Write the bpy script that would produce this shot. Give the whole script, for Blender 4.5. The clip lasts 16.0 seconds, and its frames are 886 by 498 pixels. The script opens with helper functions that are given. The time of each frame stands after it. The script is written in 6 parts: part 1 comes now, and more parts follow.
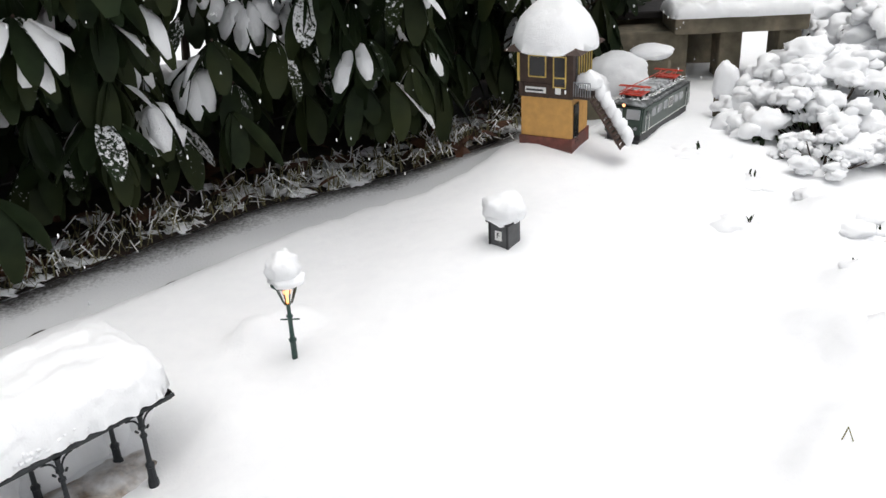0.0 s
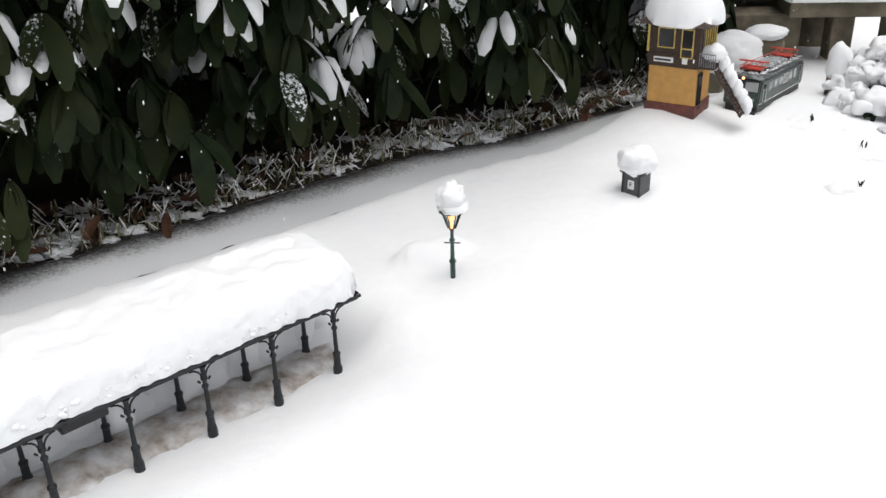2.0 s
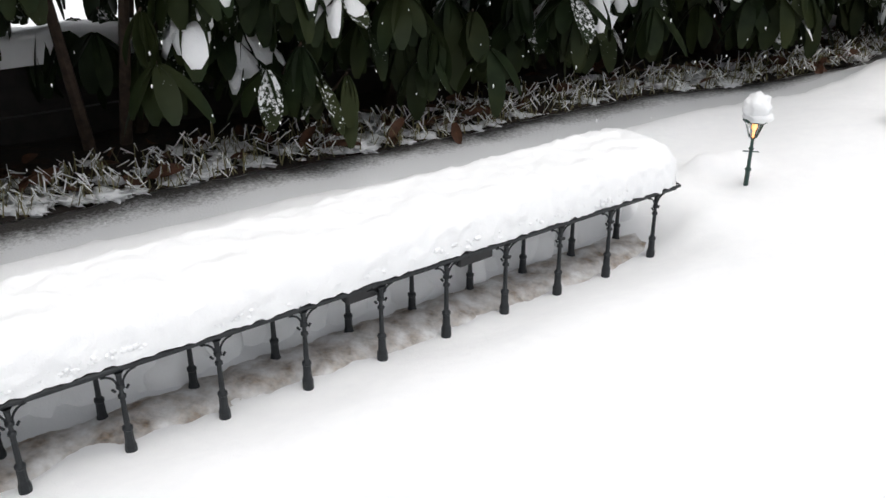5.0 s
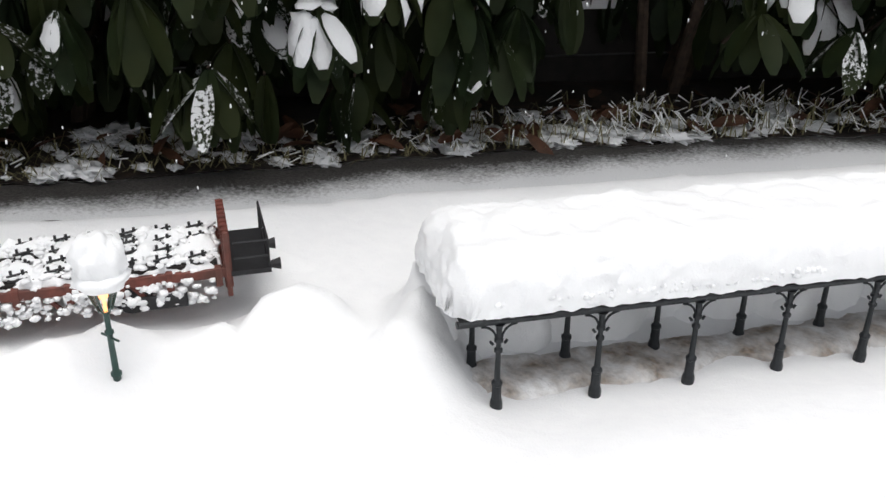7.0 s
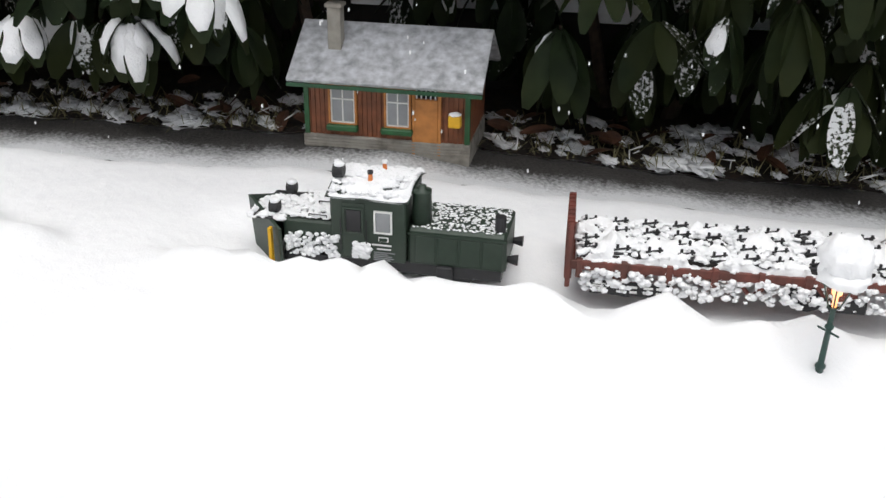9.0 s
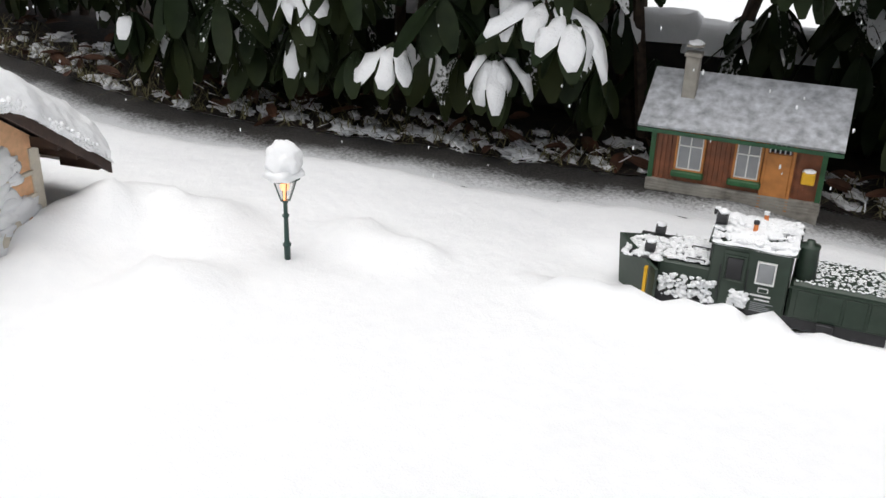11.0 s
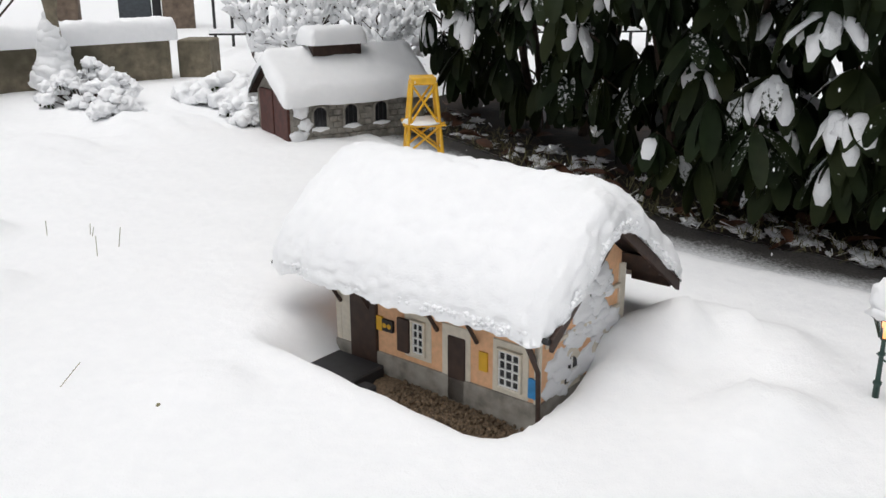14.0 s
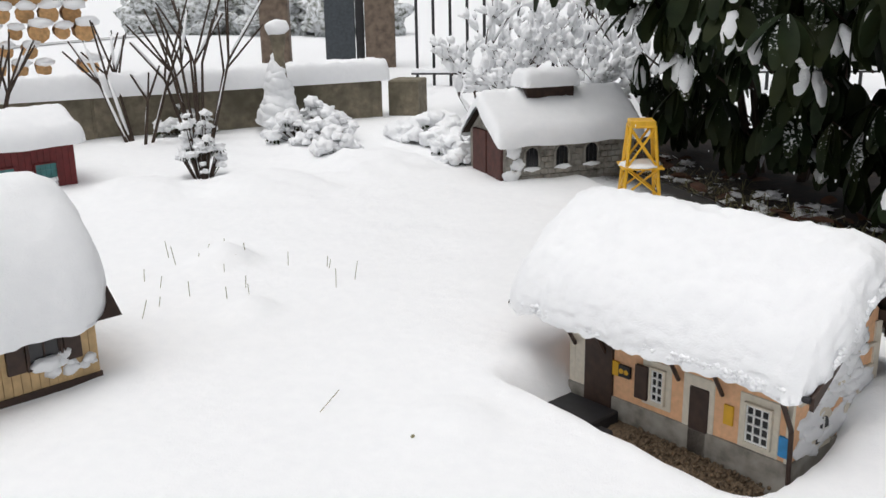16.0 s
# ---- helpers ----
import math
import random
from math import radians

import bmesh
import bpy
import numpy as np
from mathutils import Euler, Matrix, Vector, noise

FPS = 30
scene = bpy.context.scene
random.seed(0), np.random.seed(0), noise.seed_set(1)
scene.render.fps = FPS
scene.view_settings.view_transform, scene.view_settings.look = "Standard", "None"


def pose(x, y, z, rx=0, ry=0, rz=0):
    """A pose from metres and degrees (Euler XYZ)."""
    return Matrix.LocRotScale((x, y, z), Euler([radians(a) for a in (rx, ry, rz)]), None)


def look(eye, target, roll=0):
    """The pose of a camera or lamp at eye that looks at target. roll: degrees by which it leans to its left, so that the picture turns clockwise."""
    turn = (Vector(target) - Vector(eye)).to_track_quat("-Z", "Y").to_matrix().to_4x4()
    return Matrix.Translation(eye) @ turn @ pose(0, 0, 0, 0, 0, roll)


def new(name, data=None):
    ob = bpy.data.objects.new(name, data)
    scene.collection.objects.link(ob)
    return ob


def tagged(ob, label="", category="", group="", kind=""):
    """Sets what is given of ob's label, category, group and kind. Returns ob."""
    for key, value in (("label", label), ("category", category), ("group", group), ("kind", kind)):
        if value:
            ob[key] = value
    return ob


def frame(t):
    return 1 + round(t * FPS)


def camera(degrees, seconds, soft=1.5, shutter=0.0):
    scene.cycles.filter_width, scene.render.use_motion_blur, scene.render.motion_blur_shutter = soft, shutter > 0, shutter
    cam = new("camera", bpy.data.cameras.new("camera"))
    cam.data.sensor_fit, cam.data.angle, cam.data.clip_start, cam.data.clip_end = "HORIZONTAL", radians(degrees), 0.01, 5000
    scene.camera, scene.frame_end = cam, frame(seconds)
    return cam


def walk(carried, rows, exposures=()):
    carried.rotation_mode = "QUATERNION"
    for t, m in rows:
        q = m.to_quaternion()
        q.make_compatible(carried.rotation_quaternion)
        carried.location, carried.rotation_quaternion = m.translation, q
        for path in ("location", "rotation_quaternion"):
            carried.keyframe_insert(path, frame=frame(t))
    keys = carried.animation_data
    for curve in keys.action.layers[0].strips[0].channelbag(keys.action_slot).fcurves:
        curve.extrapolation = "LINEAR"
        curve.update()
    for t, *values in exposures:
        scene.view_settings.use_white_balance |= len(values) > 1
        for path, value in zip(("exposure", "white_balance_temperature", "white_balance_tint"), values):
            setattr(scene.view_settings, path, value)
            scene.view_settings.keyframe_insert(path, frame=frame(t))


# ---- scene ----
cam = camera(51.4, 16.0)
METRES, EYE, TILT, LEAN, TURN = 2.2, 0.67, -25.0, 2.5, 0.0
ROWS = [
    (0.0, 0.0, 0.0, 0.0, 0.0, 0.0, 0.0),
    (0.5, -0.0146, -0.0151, -0.0086, 1.4, -0.44, -1.1),
    (1.0, -0.0324, -0.0352, -0.0192, 3.47, -0.87, -1.94),
    (1.5, -0.0329, -0.0685, -0.0279, 3.87, -1.35, -1.9),
    (2.0, -0.0505, -0.0895, -0.037, 4.48, -1.01, -3.07),
    (2.5, -0.0658, -0.1124, -0.048, 5.09, -1.09, -3.73),
    (3.0, -0.0877, -0.1347, -0.0651, 5.9, -1.19, -4.58),
    (5.5, -0.2508, -0.1884, -0.1533, 12.17, -1.33, -9.09),
    (6.0, -0.2951, -0.206, -0.1721, 18.81, -2.72, -11.15),
    (6.5, -0.3252, -0.2253, -0.1896, 25.36, -4.44, -13.48),
    (7.0, -0.353, -0.2482, -0.2032, 30.67, -6.18, -16.3),
    (7.5, -0.3899, -0.2874, -0.2158, 39.0, -8.11, -19.63),
    (8.0, -0.4172, -0.3223, -0.2323, 45.88, -10.85, -21.59),
    (8.5, -0.4336, -0.3522, -0.2481, 50.92, -12.59, -22.22),
    (9.0, -0.4474, -0.3836, -0.2624, 55.45, -14.33, -23.32),
    (9.5, -0.4597, -0.4121, -0.2744, 59.59, -15.44, -24.2),
    (10.0, -0.4685, -0.4367, -0.2865, 63.97, -16.19, -25.25),
    (12.5, -0.4889, -0.5534, -0.3374, 79.23, -18.96, -25.51),
    (13.0, -0.491, -0.5871, -0.3434, 85.13, -19.13, -25.33),
    (13.5, -0.4886, -0.6088, -0.347, 89.22, -19.84, -24.88),
    (14.0, -0.4849, -0.6254, -0.3539, 92.95, -21.59, -24.64),
    (14.5, -0.4822, -0.6385, -0.3607, 95.89, -22.4, -24.59),
    (15.0, -0.4786, -0.6528, -0.3616, 99.24, -22.93, -24.14),
    (15.5, -0.4753, -0.6639, -0.3634, 102.42, -23.53, -23.31),
    (16.0, -0.4713, -0.6719, -0.3654, 104.42, -24.05, -22.72),
]
walk(cam, [(t, pose(0, 0, EYE, TILT, LEAN, TURN) @ pose(METRES * x, METRES * y, METRES * z, 90 + pitch, roll, yaw)) for t, x, y, z, yaw, pitch, roll in ROWS],
     exposures=((0.0, 0.06), (9.5, 0.08), (12.5, -0.1), (14.0, -0.2), (16.0, -0.24)))

# ---- light ----
SUN_EL, SUN_AZ = 79.0, 129.0
world = bpy.data.worlds.new("overcast_sky")
scene.world = world
world.use_nodes = True
wn = world.node_tree.nodes
sky = wn.new("ShaderNodeTexSky")
sky.sky_type, sky.sun_disc = "NISHITA", False
sky.sun_elevation, sky.sun_rotation = radians(SUN_EL), radians(SUN_AZ)
sky.air_density, sky.dust_density, sky.ozone_density = 1.0, 4.0, 1.0
grey = wn.new("ShaderNodeHueSaturation")
grey.inputs["Saturation"].default_value = 0.18
world.node_tree.links.new(sky.outputs[0], grey.inputs["Color"])
world.node_tree.links.new(grey.outputs[0], wn["Background"].inputs[0])
wn["Background"].inputs[1].default_value = 0.142
sun = new("sun", bpy.data.lights.new("sun", "SUN"))
sun.data.energy, sun.data.angle, sun.data.color = 1.05, radians(60), (1.0, 0.98, 0.95)
sun.matrix_world = look((0, 0, 5), (-0.2, 0.16, 3.6))


# ---- materials ----
def material(name, base, rough=0.6, metal=0.0, spread=0.25, scale=60.0, bump=0.15, second=None, second_scale=8.0, second_at=0.55, second_soft=0.12, coat=0.0):
    """A surface with grain at two scales; second: a colour that lies over it in patches."""
    m = bpy.data.materials.new(name)
    m.use_nodes = True
    n, l = m.node_tree.nodes, m.node_tree.links
    b = n["Principled BSDF"]
    b.inputs["Roughness"].default_value, b.inputs["Metallic"].default_value = rough, metal
    b.inputs["Coat Weight"].default_value = coat
    co = n.new("ShaderNodeTexCoord")
    fine = n.new("ShaderNodeTexNoise")
    fine.inputs["Scale"].default_value, fine.inputs["Detail"].default_value = scale, 6
    l.new(co.outputs["Object"], fine.inputs["Vector"])
    ramp = n.new("ShaderNodeValToRGB")
    ramp.color_ramp.elements[0].position, ramp.color_ramp.elements[1].position = 0.3, 0.7
    ramp.color_ramp.elements[0].color = (*[c * (1 - spread) for c in base], 1)
    ramp.color_ramp.elements[1].color = (*[min(1, c * (1 + spread)) for c in base], 1)
    l.new(fine.outputs["Fac"], ramp.inputs["Fac"])
    colour = ramp.outputs["Color"]
    if second:
        big = n.new("ShaderNodeTexNoise")
        big.inputs["Scale"].default_value, big.inputs["Detail"].default_value = second_scale, 8
        l.new(co.outputs["Object"], big.inputs["Vector"])
        edge = n.new("ShaderNodeMapRange")
        edge.inputs[1].default_value, edge.inputs[2].default_value = second_at - second_soft, second_at + second_soft
        l.new(big.outputs["Fac"], edge.inputs[0])
        mix = n.new("ShaderNodeMix")
        mix.data_type = "RGBA"
        l.new(edge.outputs[0], mix.inputs["Factor"])
        l.new(colour, mix.inputs["A"])
        mix.inputs["B"].default_value = (*second, 1)
        colour = mix.outputs["Result"]
    l.new(colour, b.inputs["Base Color"])
    if bump:
        bp = n.new("ShaderNodeBump")
        bp.inputs["Strength"].default_value, bp.inputs["Distance"].default_value = bump, 0.002
        l.new(fine.outputs["Fac"], bp.inputs["Height"])
        l.new(bp.outputs["Normal"], b.inputs["Normal"])
    return m


def snow_material(name, fine=420.0, bump=0.5):
    m = bpy.data.materials.new(name)
    m.use_nodes = True
    n, l = m.node_tree.nodes, m.node_tree.links
    b = n["Principled BSDF"]
    b.inputs["Roughness"].default_value = 0.75
    b.inputs["Specular IOR Level"].default_value = 0.2
    co = n.new("ShaderNodeTexCoord")
    a = n.new("ShaderNodeTexNoise")
    a.inputs["Scale"].default_value, a.inputs["Detail"].default_value = fine, 4
    c = n.new("ShaderNodeTexNoise")
    c.inputs["Scale"].default_value, c.inputs["Detail"].default_value = 45, 5
    for t in (a, c):
        l.new(co.outputs["Object"], t.inputs["Vector"])
    ramp = n.new("ShaderNodeValToRGB")
    ramp.color_ramp.elements[0].color, ramp.color_ramp.elements[1].color = (0.86, 0.87, 0.885, 1), (0.93, 0.935, 0.94, 1)
    l.new(c.outputs["Fac"], ramp.inputs["Fac"])
    l.new(ramp.outputs["Color"], b.inputs["Base Color"])
    add = n.new("ShaderNodeMath")
    add.operation = "MULTIPLY_ADD"
    add.inputs[1].default_value = 2.5
    l.new(c.outputs["Fac"], add.inputs[0])
    l.new(a.outputs["Fac"], add.inputs[2])
    bp = n.new("ShaderNodeBump")
    bp.inputs["Strength"].default_value, bp.inputs["Distance"].default_value = bump, 0.0015
    l.new(add.outputs[0], bp.inputs["Height"])
    l.new(bp.outputs["Normal"], b.inputs["Normal"])
    return m


SNOW = snow_material("fresh_snow")
SNOW_ROUGH = snow_material("clotted_snow", 260.0, 0.9)
IRON = material("black_iron", (0.016, 0.019, 0.022), 0.45, 0.3, 0.3, 200)
LAMP_GREEN = material("dark_green_lamp_paint", (0.025, 0.06, 0.05), 0.4, 0.1)
GREEN = material("loco_green_paint", (0.022, 0.04, 0.026), 0.45, 0, 0.15, 90, 0.05, (0.036, 0.052, 0.038), 14)
E_GREEN = material("electric_loco_green", (0.035, 0.055, 0.044), 0.4, 0, 0.1, 90, 0.04)
ROOF_GREY = material("loco_roof_grey", (0.2, 0.21, 0.21), 0.5, 0, 0.2, 80, 0.1, (0.6, 0.62, 0.64), 60, 0.56)
BLACK = material("matt_black", (0.018, 0.018, 0.02), 0.55)
RED = material("pantograph_red", (0.5, 0.05, 0.025), 0.4)
RUST = material("red_brown_wagon_paint", (0.16, 0.045, 0.032), 0.6, 0, 0.3, 120, 0.2, (0.1, 0.04, 0.03), 25)
WHITE = material("white_paint", (0.78, 0.78, 0.76), 0.5, 0, 0.06)
YELLOW = material("yellow_paint", (0.75, 0.42, 0.02), 0.45, 0, 0.1)
ORANGE = material("orange_plastic", (0.7, 0.2, 0.04), 0.4)
GLASS = material("dark_window", (0.02, 0.02, 0.022), 0.08, 0, 0.1, 20, 0)
PALE_GLASS = material("pale_window_film", (0.3, 0.31, 0.32), 0.2, 0, 0.12, 30, 0)
# dark colour for the shadow line painted along the snow step
SNOW_EDGE_SHADE = material("snow_edge_shade", (0.05, 0.048, 0.046), 0.6, 0, 0.5, 260, 0.8)
SOIL = material("leaf_litter_soil", (0.014, 0.009, 0.006), 0.9, 0, 0.6, 90, 1.0, (0.04, 0.02, 0.011), 30, 0.62)
LEAF = material("rhododendron_leaf", (0.012, 0.020, 0.008), 0.55, 0, 0.4, 25, 0.1, (0.024, 0.030, 0.010), 6)
LEAF.node_tree.nodes["Principled BSDF"].inputs["Specular IOR Level"].default_value = 0.12


def dust_leaf(m):
    """Specks of snow on the upper side of some leaves."""
    n, l = m.node_tree.nodes, m.node_tree.links
    b = n["Principled BSDF"]
    old = b.inputs["Base Color"].links[0].from_socket
    geo, co, a = n.new("ShaderNodeNewGeometry"), n.new("ShaderNodeTexCoord"), n.new("ShaderNodeTexNoise")
    a.inputs["Scale"].default_value, a.inputs["Detail"].default_value, a.inputs["Roughness"].default_value = 130, 5, 0.65
    l.new(co.outputs["Object"], a.inputs["Vector"])
    sep = n.new("ShaderNodeSeparateXYZ")
    l.new(geo.outputs["Normal"], sep.inputs[0])
    lift, some, total, edge = (n.new("ShaderNodeMapRange"), n.new("ShaderNodeMapRange"), n.new("ShaderNodeMath"), n.new("ShaderNodeMapRange"))
    lift.inputs[1].default_value, lift.inputs[2].default_value, lift.inputs[3].default_value, lift.inputs[4].default_value = 0.1, 0.8, -0.3, 0.1
    some.inputs[1].default_value, some.inputs[2].default_value, some.inputs[3].default_value, some.inputs[4].default_value = 0.66, 1.0, -0.2, 0.22
    l.new(sep.outputs[2], lift.inputs[0])
    l.new(geo.outputs["Random Per Island"], some.inputs[0])
    total.operation = "ADD"
    l.new(lift.outputs[0], total.inputs[0])
    l.new(some.outputs[0], total.inputs[1])
    more = n.new("ShaderNodeMath")
    more.operation = "ADD"
    l.new(total.outputs[0], more.inputs[0])
    l.new(a.outputs["Fac"], more.inputs[1])
    edge.inputs[1].default_value, edge.inputs[2].default_value = 0.53, 0.60
    l.new(more.outputs[0], edge.inputs[0])
    mix = n.new("ShaderNodeMix")
    mix.data_type = "RGBA"
    l.new(edge.outputs[0], mix.inputs["Factor"])
    l.new(old, mix.inputs["A"])
    mix.inputs["B"].default_value = (0.8, 0.81, 0.82, 1)
    l.new(mix.outputs["Result"], b.inputs["Base Color"])


dust_leaf(LEAF)
LEAF_DRY = material("dry_leaf", (0.075, 0.03, 0.014), 0.7, 0, 0.4, 60, 0.3, (0.26, 0.08, 0.025), 3, 0.68, 0.04)
BARK = material("bark", (0.05, 0.032, 0.022), 0.85, 0, 0.4, 70, 0.8)
# for dark boards, and for the added backing that blackens the bridge opening
PLANK_AND_SHADE = material("dark_boards_and_shade", (0.014, 0.011, 0.010), 0.8, 0, 0.4, 40, 0.5)
WOOD_BROWN = material("stained_brown_boards", (0.2, 0.065, 0.026), 0.55, 0, 0.3, 60, 0.2)
WOOD_ORANGE = material("orange_brown_wood", (0.5, 0.2, 0.05), 0.5, 0, 0.2, 60, 0.15)
CREAM = material("cream_plaster", (0.72, 0.66, 0.55), 0.75, 0, 0.08, 120, 0.25)
PEACH = material("peach_plaster", (0.78, 0.46, 0.26), 0.75, 0, 0.1, 120, 0.25)
STONE = material("grey_stone", (0.24, 0.22, 0.19), 0.85, 0, 0.4, 60, 0.8, (0.36, 0.34, 0.3), 18)
CONCRETE = material("weathered_concrete", (0.2, 0.17, 0.12), 0.85, 0, 0.35, 35, 0.6, (0.1, 0.09, 0.06), 6)
OCHRE = material("ochre_plaster", (0.55, 0.3, 0.085), 0.7, 0, 0.12, 60, 0.15)
DARK_BROWN = material("dark_brown_wood", (0.045, 0.024, 0.016), 0.6, 0, 0.3, 80, 0.2)
GRAVEL = material("brown_gravel", (0.13, 0.09, 0.055), 0.9, 0, 0.6, 240, 1.2)
BLUE = material("blue_paint", (0.03, 0.25, 0.55), 0.5)
GRASS = material("dry_grass", (0.2, 0.18, 0.09), 0.8)
LOG_END = material("cut_log_wood", (0.55, 0.32, 0.14), 0.75, 0, 0.25, 60)
GREY_SLATE = material("grey_roof", (0.16, 0.16, 0.17), 0.7, 0, 0.3, 60, 0.4, (0.7, 0.72, 0.75), 70, 0.44, 0.3)


def glow_material(name, colour, strength):
    m = bpy.data.materials.new(name)
    m.use_nodes = True
    b = m.node_tree.nodes["Principled BSDF"]
    b.inputs["Emission Color"].default_value, b.inputs["Emission Strength"].default_value = (*colour, 1), strength
    return m


def glass_material(name):
    m = bpy.data.materials.new(name)
    m.use_nodes = True
    b = m.node_tree.nodes["Principled BSDF"]
    b.inputs["Transmission Weight"].default_value, b.inputs["Roughness"].default_value = 1.0, 0.05
    b.inputs["Base Color"].default_value = (0.9, 0.9, 0.88, 1)
    b.inputs["IOR"].default_value = 1.1
    return m


BULB = glow_material("warm_bulb", (1.0, 0.34, 0.05), 1.9)
CLEAR = glass_material("lantern_glass")


# ---- mesh helpers ----
def part(name, bm, mat, parent=None, label="", smooth=False):
    me = bpy.data.meshes.new(name)
    bm.to_mesh(me)
    bm.free()
    me.materials.append(mat)
    if smooth:
        for p in me.polygons:
            p.use_smooth = True
    ob = new(name, me)
    ob.parent = parent
    if label:
        ob["label"] = label
    return ob


def thing(name, m, label, category, group="", kind=""):
    ob = new(name)
    ob.empty_display_size = 0.02
    ob.matrix_world = m
    return tagged(ob, label, category, group, kind)


def block(bm, x0, x1, y0, y1, z0, z1, bevel=0.0):
    vs = bmesh.ops.create_cube(bm, size=1.0)["verts"]
    bmesh.ops.scale(bm, vec=(x1 - x0, y1 - y0, z1 - z0), verts=vs)
    bmesh.ops.translate(bm, vec=((x0 + x1) / 2, (y0 + y1) / 2, (z0 + z1) / 2), verts=vs)
    if bevel:
        es = list({e for v in vs for e in v.link_edges})
        bmesh.ops.bevel(bm, geom=es, offset=bevel, segments=1, affect="EDGES")
    return bm


def boxed(x0, x1, y0, y1, z0, z1, bevel=0.0):
    return block(bmesh.new(), x0, x1, y0, y1, z0, z1, bevel)


def rod(bm, p, q, r0, r1=None, seg=8):
    """A round bar from p to q."""
    p, q = Vector(p), Vector(q)
    r1 = r0 if r1 is None else r1
    way = (q - p).normalized()
    u = way.orthogonal().normalized()
    v = way.cross(u)
    rings = [[bm.verts.new(c + (u * math.cos(2 * math.pi * k / seg) + v * math.sin(2 * math.pi * k / seg)) * r) for k in range(seg)] for c, r in ((p, r0), (q, r1))]
    for k in range(seg):
        bm.faces.new((rings[0][k], rings[0][(k + 1) % seg], rings[1][(k + 1) % seg], rings[1][k]))
    bm.faces.new(rings[0][::-1])
    bm.faces.new(rings[1])
    return bm


def turned(bm, profile, x=0.0, y=0.0, seg=12):
    """A turned body from (radius, height) pairs."""
    rings = []
    for r, z in profile:
        rings.append([bm.verts.new((x + r * math.cos(2 * math.pi * k / seg), y + r * math.sin(2 * math.pi * k / seg), z)) for k in range(seg)])
    for a, b in zip(rings, rings[1:]):
        for k in range(seg):
            bm.faces.new((a[k], a[(k + 1) % seg], b[(k + 1) % seg], b[k]))
    bm.faces.new(rings[0][::-1])
    bm.faces.new(rings[-1])
    return bm


BALLS = {}


def ball(detail):
    """The places and faces of a unit ball."""
    if detail not in BALLS:
        b = bmesh.new()
        bmesh.ops.create_icosphere(b, subdivisions=detail, radius=1.0)
        b.verts.index_update()
        BALLS[detail] = ([v.co.copy() for v in b.verts], [[v.index for v in f.verts] for f in b.faces])
        b.free()
    return BALLS[detail]


def lump(bm, centre, size, rough=0.25, detail=2, seed=0.0, freq=1.6):
    """An uneven clump of snow."""
    places, faces = ball(detail)
    shift, shift2, c = Vector((seed, seed * 1.7, 3)), Vector((seed, 9, seed)), Vector(centre)
    vs = []
    for p in places:
        k = 1 + rough * noise.noise(p * freq + shift) + rough * 0.5 * noise.noise(p * freq * 2.7 + shift2)
        vs.append(bm.verts.new((c.x + p.x * size[0] * k, c.y + p.y * size[1] * k, c.z + p.z * size[2] * k)))
    for f in faces:
        bm.faces.new([vs[i] for i in f])
    return bm


def sheet(nx, ny, place):
    """A grid whose vertices place(u, v) sets, u and v from 0 to 1."""
    bm = bmesh.new()
    g = [[bm.verts.new(place(i / nx, j / ny)) for j in range(ny + 1)] for i in range(nx + 1)]
    for i in range(nx):
        for j in range(ny):
            bm.faces.new((g[i][j], g[i + 1][j], g[i + 1][j + 1], g[i][j + 1]))
    return bm


def fbm(x, y, f, seed=0.0):
    return noise.noise((x * f, y * f, seed)) + 0.5 * noise.noise((x * f * 2.1, y * f * 2.1, seed + 5)) + 0.25 * noise.noise((x * f * 4.3, y * f * 4.3, seed + 9))


def along(line, s):
    """The point and the direction at the distance s along a polyline."""
    for (x0, y0), (x1, y1) in zip(line, line[1:]):
        d = math.hypot(x1 - x0, y1 - y0)
        if s <= d or (x1, y1) == line[-1]:
            return x0 + (x1 - x0) * s / d, y0 + (y1 - y0) * s / d, (x1 - x0) / d, (y1 - y0) / d
        s -= d


def length(line):
    return sum(math.hypot(b[0] - a[0], b[1] - a[1]) for a, b in zip(line, line[1:]))


def curve(points, steps=4):
    """A smooth polyline through the points."""
    out, p = [], [points[0], *points, points[-1]]
    for a, b, c, d in zip(p, p[1:], p[2:], p[3:]):
        for k in range(steps):
            t = k / steps
            out.append(tuple(0.5 * (2 * b[i] + (c[i] - a[i]) * t + (2 * a[i] - 5 * b[i] + 4 * c[i] - d[i]) * t * t + (3 * b[i] - a[i] - 3 * c[i] + d[i]) * t ** 3) for i in (0, 1)))
    return out + [points[-1]]


def off(line, x, y):
    """The signed distance from a polyline (plus: to its left) and the distance along it."""
    best, run = (9e9, 0, 0), 0.0
    for (x0, y0), (x1, y1) in zip(line, line[1:]):
        dx, dy = x1 - x0, y1 - y0
        d = math.hypot(dx, dy)
        t = min(1, max(0, ((x - x0) * dx + (y - y0) * dy) / (d * d)))
        ex, ey = x - x0 - t * dx, y - y0 - t * dy
        r = math.hypot(ex, ey)
        if r < best[0]:
            best = (r, math.copysign(r, dx * ey - dy * ex), run + t * d)
        run += d
    return best[1], best[2]


